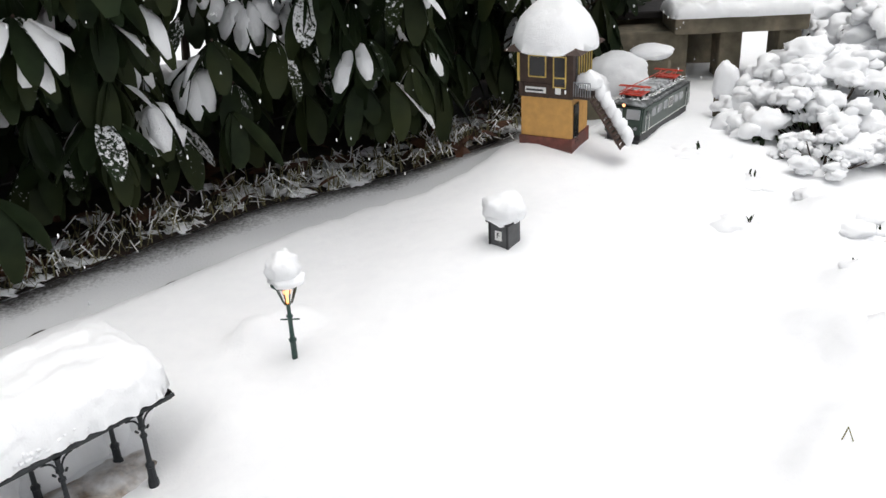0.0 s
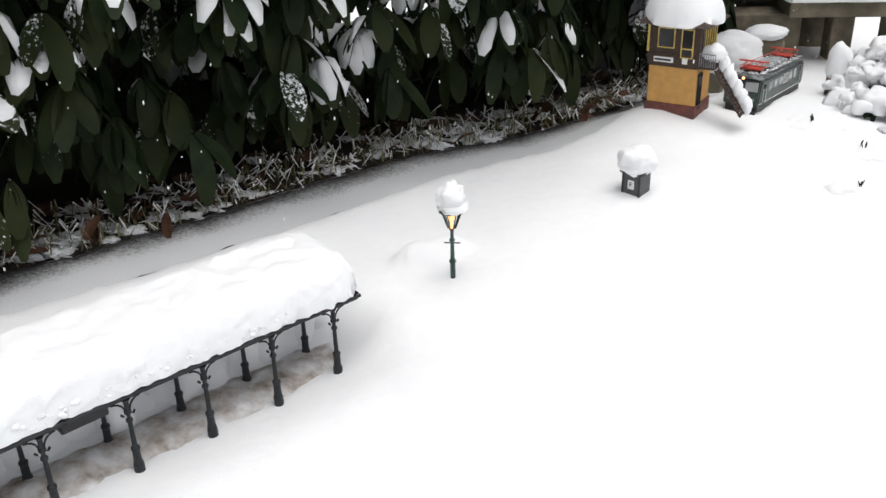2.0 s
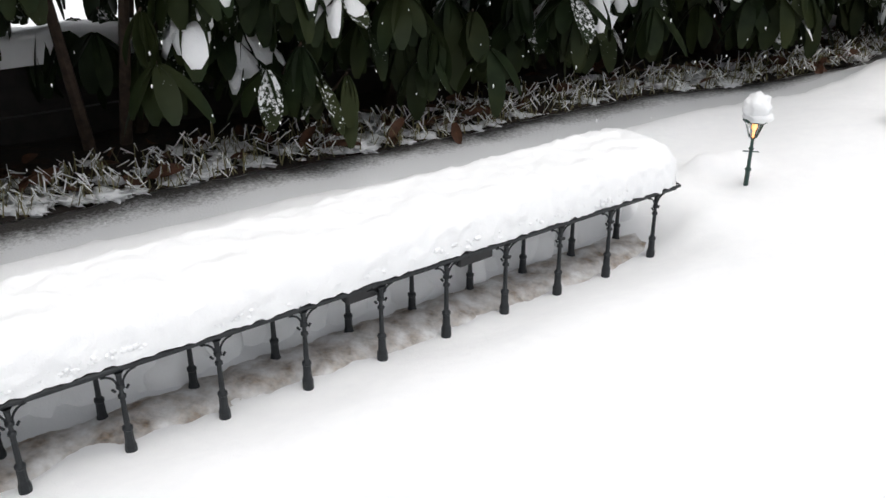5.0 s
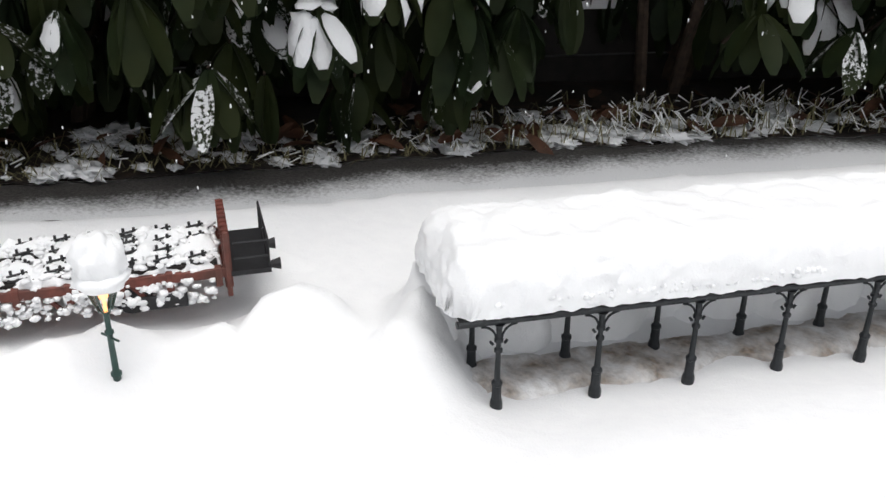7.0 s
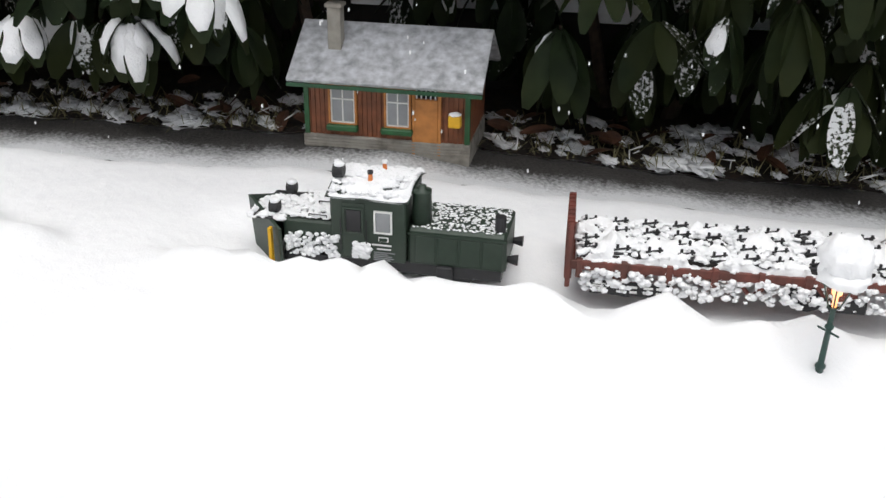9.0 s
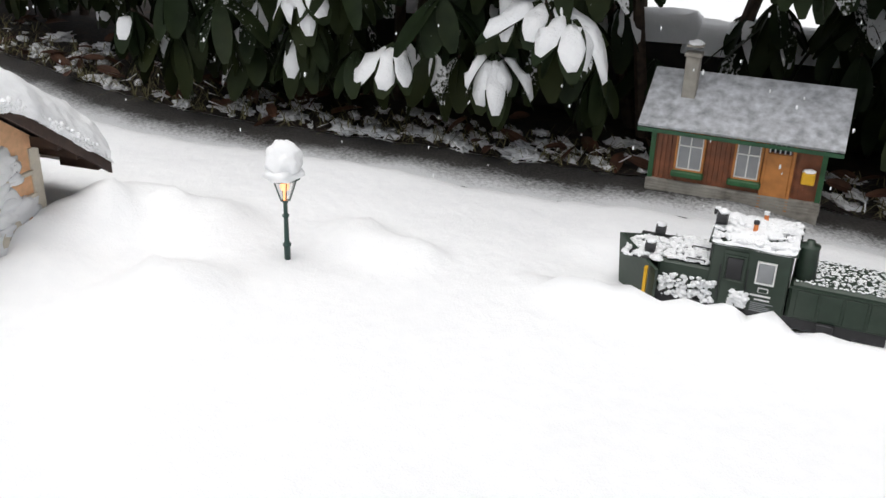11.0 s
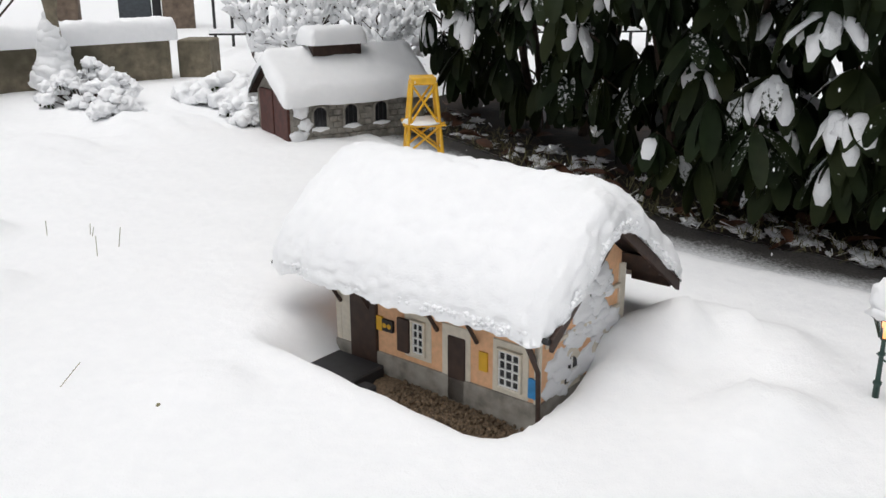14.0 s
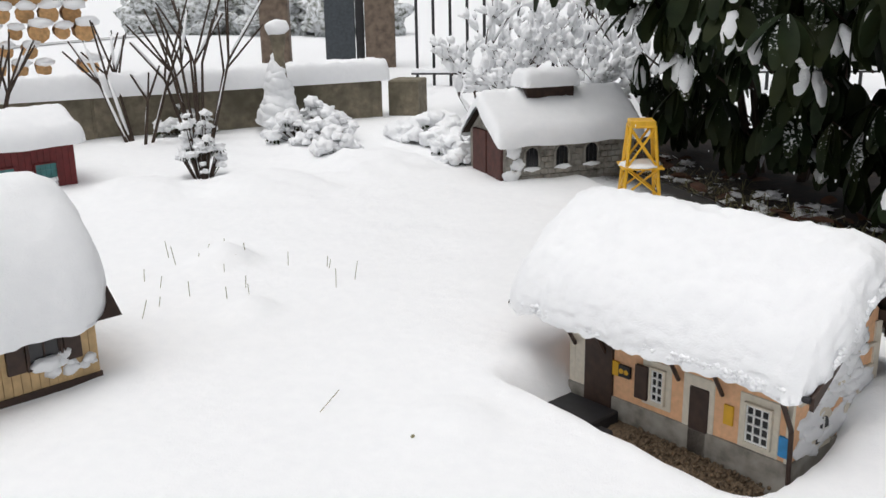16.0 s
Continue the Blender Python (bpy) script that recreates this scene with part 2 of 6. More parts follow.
# ---- ground ----
# the edge of the planted bed, from the far shed to the signal tower; the bed lies to its left
EDGE = curve([(-4.1, -2.0), (-3.4, -1.52), (-2.93, -1.18), (-2.686, -0.84), (-2.44, -0.485), (-2.188, -0.15), (-1.81, 0.33), (-1.51, 0.66), (-1.13, 1.03), (-0.89, 1.23), (-0.655, 1.447), (-0.38, 1.71), (0.05, 1.95), (0.28, 2.3), (0.5, 2.75)])
TRACK = curve([(-3.55, -3.0), (-3.42, -2.4), (-3.2, -1.95), (-2.7, -1.4), (-2.24, -0.86), (-1.89, -0.49), (-1.49, -0.02), (-1.1, 0.6), (-0.55, 1.12), (-0.05, 1.36), (0.3, 1.68), (0.52, 2.1), (0.66, 2.5)])
PLAT_A, PLAT_Z = Vector((-0.400, 0.918)), Vector((-1.179, 0.008))


def step(a, b, x):
    t = min(1, max(0, (x - a) / (b - a)))
    return t * t * (3 - 2 * t)


def ground_z(x, y, rough=True):
    a = (-0.75 * (x + 2.165) - 0.65 * (y + 1.07))
    z = 0.04 * (max(-1.25, a) if a < 3.2 else 3.2 + 0.2 * (a - 3.2)) + 0.043
    z += 0.06 * math.exp(-((x - 0.4) ** 2 + (y - 1.8) ** 2) / 0.16)
    z += 0.055 * math.exp(-((x - 0.05) ** 2 + (y - 1.36) ** 2) / 0.05)
    z += 0.05 * math.exp(-((x - 0.15) ** 2 + (y - 1.76) ** 2) / 0.02)
    z += 0.022 * math.exp(-((x + 2.26) ** 2 + (y + 0.33) ** 2) / 0.03)
    # hollow under and before the platform
    d, s = off([tuple(PLAT_Z), tuple(PLAT_A)], x, y)
    k = math.exp(-(max(0.0, -d) / 0.1) ** 2) if d < 0 else 1 - step(0.08, 0.17, d)
    e = Vector((x, y)) - PLAT_Z
    r = e.dot((PLAT_A - PLAT_Z).normalized())
    z -= (0.036 + 0.032 * min(1, max(0, r / 1.2))) * k * step(-0.12, 0.02, r) * (1 - step(1.2, 1.36, r))
    # hollow before the station
    lx = 0.588 * (x + 2.172) + 0.809 * (y + 1.504)
    ly = -0.809 * (x + 2.172) + 0.588 * (y + 1.504)
    z -= 0.092 * step(-0.42, -0.33, lx) * (1 - step(-0.02, 0.05, lx)) * step(-0.165, -0.09, ly) * (1 - step(0.1, 0.16, ly))
    if rough:
        z += 0.010 * fbm(x, y, 2.2) + 0.0035 * fbm(x, y, 9.0, 3.0)
    return z


def ground_shape(x, y):
    z = ground_z(x, y)
    e, _ = off(EDGE, x, y)
    t, s = off(TRACK, x, y)
    # thin, trodden snow along the bed
    z -= 0.020 * step(-0.185, -0.165, e + 0.008 * fbm(x, y, 14, 2.0))
    # ploughed trench of the line
    if LINE_CUT[0] < s < LINE_CUT[1]:
        w = 0.058 + 0.008 * fbm(x, y, 11, 7.0)
        z -= 0.022 * (1 - step(w, w + 0.02, abs(t))) * step(LINE_CUT[0], LINE_CUT[0] + 0.08, s) * (1 - step(LINE_CUT[1] - 0.15, LINE_CUT[1], s))
        bank = math.exp(-((t + w + 0.036) / 0.03) ** 2)
        z += 0.036 * bank * (0.85 + 0.9 * fbm(x, y, 20, 4.0)) * step(LINE_CUT[0], LINE_CUT[0] + 0.1, s) * (1 - step(LINE_CUT[1] - 0.1, LINE_CUT[1], s))
    # heaps of ploughed and fallen snow
    for mx, my, r, h in MOUNDS:
        q = ((x - mx) ** 2 + (y - my) ** 2) / (r * r)
        if q < 6:
            z += h * math.exp(-(q * (1 + 0.4 * fbm(x, y, 14, mx))) ** 2) * (1 + 0.25 * fbm(x, y, 24, my))
    return z


MOUNDS = [(-3.30, -2.72, 0.16, 0.030), (-3.62, -2.50, 0.16, 0.035), (-3.15, -3.00, 0.14, 0.030), (-2.235, -1.395, 0.07, 0.020), (-2.33, -1.325, 0.06, 0.03), (-2.08, -1.255, 0.075, 0.022), (-2.12, -1.20, 0.06, 0.018), (-2.29, -1.16, 0.07, 0.03), (-2.345, -1.255, 0.07, 0.034), (-2.22, -0.975, 0.05, 0.026),
          (-2.145, -0.915, 0.045, 0.024), (-2.105, -1.925, 0.06, 0.016), (-2.68, -2.53, 0.06, 0.03), (-2.44, -2.36, 0.04, 0.02), (-1.41, -0.03, 0.05, 0.028),
          (-1.275, 0.005, 0.05, 0.05), (-1.30, 0.07, 0.05, 0.045), (-0.30, 1.17, 0.035, 0.03), (-0.25, 1.20, 0.03, 0.03), (0.302, 0.995, 0.08, 0.010),
          (0.46, 0.9, 0.05, 0.018), (0.39, 0.83, 0.04, 0.016), (0.55, 1.06, 0.06, 0.03), (0.5, 1.12, 0.045, 0.022), (0.61, 1.23, 0.06, 0.03), (0.66, 1.48, 0.07, 0.03)]


LINE_CUT = (off(TRACK, -2.13, -0.74)[1], off(TRACK, -1.42, 0.08)[1])


def axis(lo, hi, fine):
    out, far = [], [0.05, 0.12, 0.25, 0.5, 1, 2, 4, 8, 16, 40, 120, 400]
    n = int((hi - lo) / fine)
    return [lo - f for f in far[::-1]] + [lo + (hi - lo) * k / n for k in range(n + 1)] + [hi + f for f in far]


def build_ground():
    xs, ys = axis(-4.7, 1.2, 0.02), axis(-3.5, 2.7, 0.02)
    verts = [(x, y, ground_shape(x, y) if -6 < x < 3 and -6 < y < 5 else ground_z(max(-6, min(3, x)), max(-6, min(5, y)), False)) for x in xs for y in ys]
    n = len(ys)
    faces = [(i * n + j, (i + 1) * n + j, (i + 1) * n + j + 1, i * n + j + 1) for i in range(len(xs) - 1) for j in range(n - 1)]
    me = bpy.data.meshes.new("ground")
    me.from_pydata(verts, [], faces)
    me.polygons.foreach_set("use_smooth", [True] * len(faces))
    me.materials.append(SNOW)
    tagged(new("ground", me), "deep fresh white snow over the garden", "snow", kind="structure")


build_ground()


def strip(name, line, inner, outer, rise, mat, label, category, nx=260, ny=10):
    total = length(line)

    def place(u, v):
        x, y, dx, dy = along(line, u * total)
        d = inner + (outer - inner) * v
        px, py = x - dy * d, y + dx * d
        return px, py, ground_z(px, py) + rise + 0.004 * fbm(px, py, 30, 1.0)

    bm = sheet(nx, ny, place)
    uv = bm.loops.layers.uv.new("across")
    bm.verts.index_update()
    for f in bm.faces:
        for lp in f.loops:
            lp[uv].uv = (lp.vert.index // (ny + 1) / nx * total, (lp.vert.index % (ny + 1)) / ny)
    bmesh.ops.recalc_face_normals(bm, faces=bm.faces)
    return tagged(part(name, bm, mat, None, "", True), label, category, kind="structure")


def slush_material():
    """Asphalt under thin gritty snow that thickens away from the bed."""
    m = material("slushy_asphalt", (0.05, 0.046, 0.043), 0.65, 0, 0.6, 230, 0.8)
    n, l = m.node_tree.nodes, m.node_tree.links
    b = n["Principled BSDF"]
    old = b.inputs["Base Color"].links[0].from_socket
    uv = n.new("ShaderNodeUVMap")
    uv.uv_map = "across"
    sep = n.new("ShaderNodeSeparateXYZ")
    l.new(uv.outputs[0], sep.inputs[0])
    co = n.new("ShaderNodeTexCoord")
    a = n.new("ShaderNodeTexNoise")
    a.inputs["Scale"].default_value, a.inputs["Detail"].default_value, a.inputs["Roughness"].default_value = 150, 8, 0.7
    c = n.new("ShaderNodeTexNoise")
    c.inputs["Scale"].default_value, c.inputs["Detail"].default_value = 9, 4
    for t in (a, c):
        l.new(co.outputs["Object"], t.inputs["Vector"])

    def op(kind, p, q):
        k = n.new("ShaderNodeMath")
        k.operation = kind
        for s, v in zip(k.inputs, (p, q)):
            if isinstance(v, float):
                s.default_value = v
            else:
                l.new(v, s)
        return k.outputs[0]

    grit = op("MULTIPLY", op("SUBTRACT", a.outputs["Fac"], 0.5), 1.9)
    patch = op("MULTIPLY", op("SUBTRACT", c.outputs["Fac"], 0.5), 0.9)
    far = n.new("ShaderNodeMapRange")
    far.inputs[1].default_value, far.inputs[2].default_value, far.inputs[4].default_value = 3.2, 4.4, 0.75
    l.new(sep.outputs[0], far.inputs[0])
    grit = op("ADD", grit, far.outputs[0])
    cover = op("ADD", op("ADD", op("MULTIPLY", op("SUBTRACT", sep.outputs[1], 0.36), 2.6), grit), patch)
    clamp = n.new("ShaderNodeClamp")
    l.new(cover, clamp.inputs[0])
    mix = n.new("ShaderNodeMix")
    mix.data_type = "RGBA"
    l.new(clamp.outputs[0], mix.inputs["Factor"])
    l.new(old, mix.inputs["A"])
    mix.inputs["B"].default_value = (0.70, 0.71, 0.72, 1)
    l.new(mix.outputs["Result"], b.inputs["Base Color"])
    return m


strip("path", EDGE, 0.0, -0.18, -0.014, slush_material(), "asphalt path under thin gritty slush", "path")
# broken dark strip that paints the shadow at the deep snow's edge
strip("kerb", [p for p in EDGE if -2.7 < p[0] < -0.5], -0.174, -0.179, -0.0085, SNOW_EDGE_SHADE, "thin dark strip painted as the shadow of the snow step", "kerb", 300, 2)
strip("soil_bed", EDGE, 0.0, 0.9, -0.012, SOIL, "dark leaf-litter bed under the shrubs", "soil", 200, 16)


# ---- snow cover on things ----
def snow_pad(x0, x1, y0, y1, z, thick, seed=0.0, nx=24, ny=16, power=4.0, rough=0.12, dip=None, bevel=0.55, rim=0.0):
    """A rounded cushion of snow on a rectangle; dip(x, y) gives the height of what it lies on."""
    cx, cy, hx, hy = (x0 + x1) / 2, (y0 + y1) / 2, (x1 - x0) / 2, (y1 - y0) / 2
    base = dip or (lambda x, y: z)

    def top(u, v):
        a, b = 2 * u - 1, 2 * v - 1
        # spread the rows towards the rim
        a, b = math.sin(a * math.pi / 2), math.sin(b * math.pi / 2)
        r = min(hx, hy) * bevel
        ra, rb = max(0.0, abs(a) * hx - (hx - r)) / r, max(0.0, abs(b) * hy - (hy - r)) / r
        q = (ra ** power + rb ** power) ** (1 / power)
        if q > 1:
            ra, rb = ra / q, rb / q
        k = max(0.0, 1 - ra ** power - rb ** power)
        x = cx + (math.copysign(hx - r + ra * r, a) if ra > 0 else a * hx)
        y = cy + (math.copysign(hy - r + rb * r, b) if rb > 0 else b * hy)
        w = 0.05 * min(hx, hy) * fbm(x, y, 14, seed)
        x, y = x + a * w, y + b * w
        h = thick * math.sqrt(k) * (1 + rough * fbm(x, y, 9 / max(0.05, hx), seed + 2) * 0.5 + rough * fbm(x, y, 30, seed))
        # clotted, uneven flanks
        g = rim * (1 - k) ** 0.5
        x, y = x + g * noise.noise((x * 75, y * 75, h * 110 + seed)), y + g * noise.noise((x * 75, y * 75, h * 110 + seed + 4))
        return x, y, base(x, y) + h + 0.8 * g * noise.noise((x * 90, y * 90, seed + 8))

    bm = sheet(nx, ny, top)
    ret = bmesh.ops.extrude_edge_only(bm, edges=[e for e in bm.edges if e.is_boundary])
    for v in [g for g in ret["geom"] if isinstance(g, bmesh.types.BMVert)]:
        v.co.z -= 0.003
    bmesh.ops.recalc_face_normals(bm, faces=bm.faces)
    return bm


# ---- platform roof ----
def build_platform():
    a, z = PLAT_A, PLAT_Z
    d = (a - z).normalized()
    turn = math.degrees(math.atan2(d.y, d.x))
    # local x runs from the open end towards the lamp, y away from the snowfield
    t = thing("platform_canopy", pose(z.x, z.y, 0, 0, 0, turn), "long model platform canopy on cast iron columns under deep snow", "canopy")
    run, deep, rear = 1.205, 0.071, 0.115
    bays = [0.112 * k if k <= 6 else 0.672 + 0.1066 * (k - 6) for k in range(12)]

    def floor(x):
        return -0.042 - 0.026 * x / run

    def top(x):
        return 0.058 - 0.022 * x / run

    def column(h):
        bm = bmesh.new()
        turned(bm, [(0.0072, -0.03), (0.0070, 0.004), (0.0054, 0.010), (0.0050, 0.026), (0.0060, 0.027), (0.0060, 0.030), (0.0034, 0.033), (0.0028, h - 0.034), (0.0046, h - 0.033), (0.0046, h - 0.030), (0.0026, h - 0.028), (0.0026, h - 0.022), (0.0048, h - 0.021), (0.0048, h - 0.018), (0.0028, h - 0.016), (0.0034, h - 0.004), (0.0062, h)], seg=10)
        for s in (-1, 1):
            # curved bracket
            pts = [(s * (0.003 + 0.016 * (1 - math.cos(k * math.pi / 10))), 0, h - 0.018 + 0.016 * math.sin(k * math.pi / 10)) for k in range(6)]
            for p, q in zip(pts, pts[1:]):
                rod(bm, p, q, 0.0013, seg=5)
            rod(bm, (s * 0.006, 0, h - 0.024), (s * 0.009, 0, h - 0.020), 0.0016, seg=5)
        return bm

    for row, y in (("front", 0.0), ("back", deep)):
        for x in bays:
            x -= 0.006 if row == "back" else 0
            part("column", column(top(x) - floor(x)), IRON, t).matrix_local = pose(x, y, floor(x))
    x0, x1 = -0.045, run + 0.045
    for name, y, r in (("front_beam", 0.0, 0.004), ("back_beam", deep, 0.004)):
        bm = bmesh.new()
        rod(bm, (x0, y, top(x0) + 0.003), (x1, y, top(x1) + 0.003), r, seg=6)
        part(name, bm, IRON, t)
    bm = bmesh.new()
    rod(bm, (x0, -0.009, top(x0) + 0.009), (x1, -0.009, top(x1) + 0.009), 0.0026, seg=6)
    part("gutter", bm, IRON, t)
    for k in range(25):
        x = x0 + (x1 - x0) * (k + 0.5) / 25
        part("gutter_bracket", rod(rod(bmesh.new(), (x, 0, top(x) + 0.004), (x, -0.011, top(x) + 0.010), 0.0014, seg=5), (x, -0.009, top(x) + 0.005), (x, -0.009, top(x) + 0.013), 0.0022, seg=5), IRON, t)
    for x in bays:
        bm = rod(bmesh.new(), (x, 0, top(x) + 0.002), (x, deep / 2, top(x) + 0.026), 0.0022, seg=5)
        rod(bm, (x, deep / 2, top(x) + 0.026), (x, deep, top(x) + 0.002), 0.0022, seg=5)
        part("rafter", bm, IRON, t)

    def roof(x, y):
        return top(x) + 0.010 + 0.012 * (1 - abs(y - rear / 2) / (rear / 2 + 0.02))

    bm = sheet(2, 2, lambda u, v: (x0 + (x1 - x0) * u, -0.008 + (rear + 0.03) * v, roof(x0 + (x1 - x0) * u, -0.008 + (rear + 0.03) * v)))
    bmesh.ops.solidify(bm, geom=bm.faces[:], thickness=0.004)
    part("roof_panel", bm, BLACK, t)
    for x in (0.655, 0.835):
        part("loudspeaker", boxed(x - 0.03, x + 0.03, 0.004, 0.02, top(x) - 0.016, top(x) - 0.002, 0.002), BLACK, t, "dark box hung under the eaves")
    s = thing("snow_cushion", pose(z.x, z.y, 0, 0, 0, turn), "thick rounded snow cushion on the platform canopy", "snow")
    cushion = snow_pad(x0 - 0.012, x1 + 0.012, -0.012, rear + 0.04, 0, 0.062, 3.0, 300, 50, 2.8, 0.1, lambda x, y: top(min(run, max(0, x))) + 0.016, 0.55, 0.005)
    rim = part("snow", cushion, SNOW, s, "", True)
    # ragged clots along the rim
    bm = bmesh.new()
    rnd = random.Random(4)
    for k in range(1500):
        x = x0 + 0.04 + (x1 - x0 - 0.08) * rnd.random()
        r = 0.0014 + 0.003 * rnd.random() ** 2
        lump(bm, (x, -0.010 + 0.006 * rnd.random(), top(x) + 0.018 + 0.012 * rnd.random()), (r * 1.3, r, r), 0.4, 1, rnd.random() * 50, 2.0)
    tagged(part("snow_clot", bm, SNOW, s, "", True), kind="stuff")
    # walls of drifted snow behind the columns
    bm = bmesh.new()
    for k in range(26):
        x = -0.03 + 1.3 * k / 25
        h = 0.055 + 0.04 * rnd.random()
        lump(bm, (x, rear + 0.01 + 0.02 * rnd.random(), floor(x) + 0.008), (0.035 + 0.03 * rnd.random(), 0.03 + 0.02 * rnd.random(), h), 0.35, 3, rnd.random() * 40, 1.4)
    drift = part("drift_snow", bm, SNOW, None, "", True)
    drift.matrix_world = pose(z.x, z.y, 0, 0, 0, turn)
    tagged(drift, "thrown-up snow lumps behind the canopy columns", "snow", kind="stuff")
    # bare ballast floor
    def place(u, v):
        x, y = -0.08 + 1.36 * u, 0.0 + 0.11 * v
        w = Matrix.Rotation(radians(turn), 2) @ Vector((x, y)) + z
        return w.x, w.y, floor(x) + 0.006 * fbm(x, y, 25, 2) - 0.022 * (abs(2 * v - 1) ** 3) + 0.004

    floor_ob = part("platform_floor", sheet(160, 14, place), BALLAST, None, "", True)
    tagged(floor_ob, "brown gritty platform floor strewn with snow", "floor", kind="structure")


BALLAST = material("gritty_floor", (0.26, 0.2, 0.15), 0.9, 0, 0.5, 160, 1.0, (0.82, 0.82, 0.82), 34, 0.48, 0.2)
build_platform()


# ---- lamps ----
def build_lamp(x, y, z, post, cap, lean=(0, 0)):
    t = thing("street_lamp", pose(x, y, z, lean[0], lean[1], 0), "lit green model gas lantern wearing a snow cap", "street lamp", "lanterns along the line")
    bm = turned(bmesh.new(), [(0.0042, -0.06), (0.0042, 0.018), (0.0056, 0.019), (0.0056, 0.022), (0.0034, 0.024), (0.003, post * 0.72), (0.0046, post * 0.73), (0.0046, post * 0.76), (0.0028, post * 0.78), (0.0028, post - 0.004), (0.0048, post)], seg=10)
    part("post", bm, LAMP_GREEN, t, "", True)
    bm = rod(bmesh.new(), (-0.013, 0, post * 0.68), (0.013, 0, post * 0.68), 0.0012, seg=6)
    part("ladder_bar", bm, LAMP_GREEN, t)
    h = 0.030
    bm = bmesh.new()
    for k in range(6):
        c, s = math.cos(k * math.pi / 3), math.sin(k * math.pi / 3)
        rod(bm, (0.006 * c, 0.006 * s, post), (0.0165 * c, 0.0165 * s, post + h), 0.0009, seg=5)
    part("lantern_frame", bm, LAMP_GREEN, t)
    bm = turned(bmesh.new(), [(0.0055, post + 0.001), (0.0155, post + h - 0.001)], seg=6)
    pane = part("lantern_glass", bm, CLEAR, t, "clear lantern glass")
    pane.visible_shadow = False
    bm = turned(bmesh.new(), [(0.0019, post), (0.0019, post + 0.014), (0.0045, post + 0.016), (0.005, post + 0.021), (0.003, post + 0.0265), (0.0008, post + 0.028)], seg=10)
    part("bulb", bm, BULB, t, "warm glowing bulb", True)
    bm = turned(bmesh.new(), [(0.021, post + h), (0.021, post + h + 0.003), (0.014, post + h + 0.010), (0.006, post + h + 0.014), (0.003, post + h + 0.02)], seg=12)
    part("lantern_roof", bm, LAMP_GREEN, t)
    bm = lump(bmesh.new(), (0, 0, post + h + 0.004 + cap * 0.42), (cap * 0.5, cap * 0.48, cap * 0.55), 0.22, 4, x * 7, 1.9)
    lump(bm, (0.004, -0.003, post + h + 0.008), (cap * 0.5, cap * 0.5, cap * 0.22), 0.3, 3, x * 9)
    part("snow_cap", bm, SNOW, t, "round snow cap", True)


build_lamp(-0.237, 1.105, 0.005, 0.078, 0.046)
build_lamp(-1.481, -0.227, -0.010, 0.092, 0.052)
build_lamp(-2.167, -1.072, 0.045, 0.082, 0.048)


# ---- hut on the path ----
def window(t, x0, x1, z0, z1, frame_mat, bars=(2, 2), y=-0.002, glass=GLASS, light=WHITE, deep=0.005):
    """A window in the plane y of a thing, that looks towards minus y."""
    w = part("window", boxed(x0, x1, y - 0.001, y + 0.004, z0, z1), glass, t)
    bm = bmesh.new()
    r = 0.0035
    for a in ((x0 - r, x0, z0 - r, z1 + r), (x1, x1 + r, z0 - r, z1 + r), (x0, x1, z1, z1 + r), (x0, x1, z0 - r, z0)):
        block(bm, a[0], a[1], y - deep, y + 0.003, a[2], a[3], 0.0006)
    part("frame", bm, frame_mat, w)
    bm = bmesh.new()
    b = 0.0011
    for k in range(1, bars[0]):
        x = x0 + (x1 - x0) * k / bars[0]
        block(bm, x - b, x + b, y - 0.003, y, z0, z1)
    for k in range(1, bars[1]):
        zz = z0 + (z1 - z0) * (k / bars[1] if bars[1] != 2 else 0.66)
        block(bm, x0, x1, y - 0.0034, y, zz - b, zz + b)
    for a in ((x0, x0 + 2 * b, z0, z1), (x1 - 2 * b, x1, z0, z1), (x0, x1, z0, z0 + 2 * b), (x0, x1, z1 - 2 * b, z1)):
        block(bm, a[0], a[1], y - 0.0026, y, a[2], a[3])
    part("glazing_bar", bm, light, w, "white glazing bars")
    return w


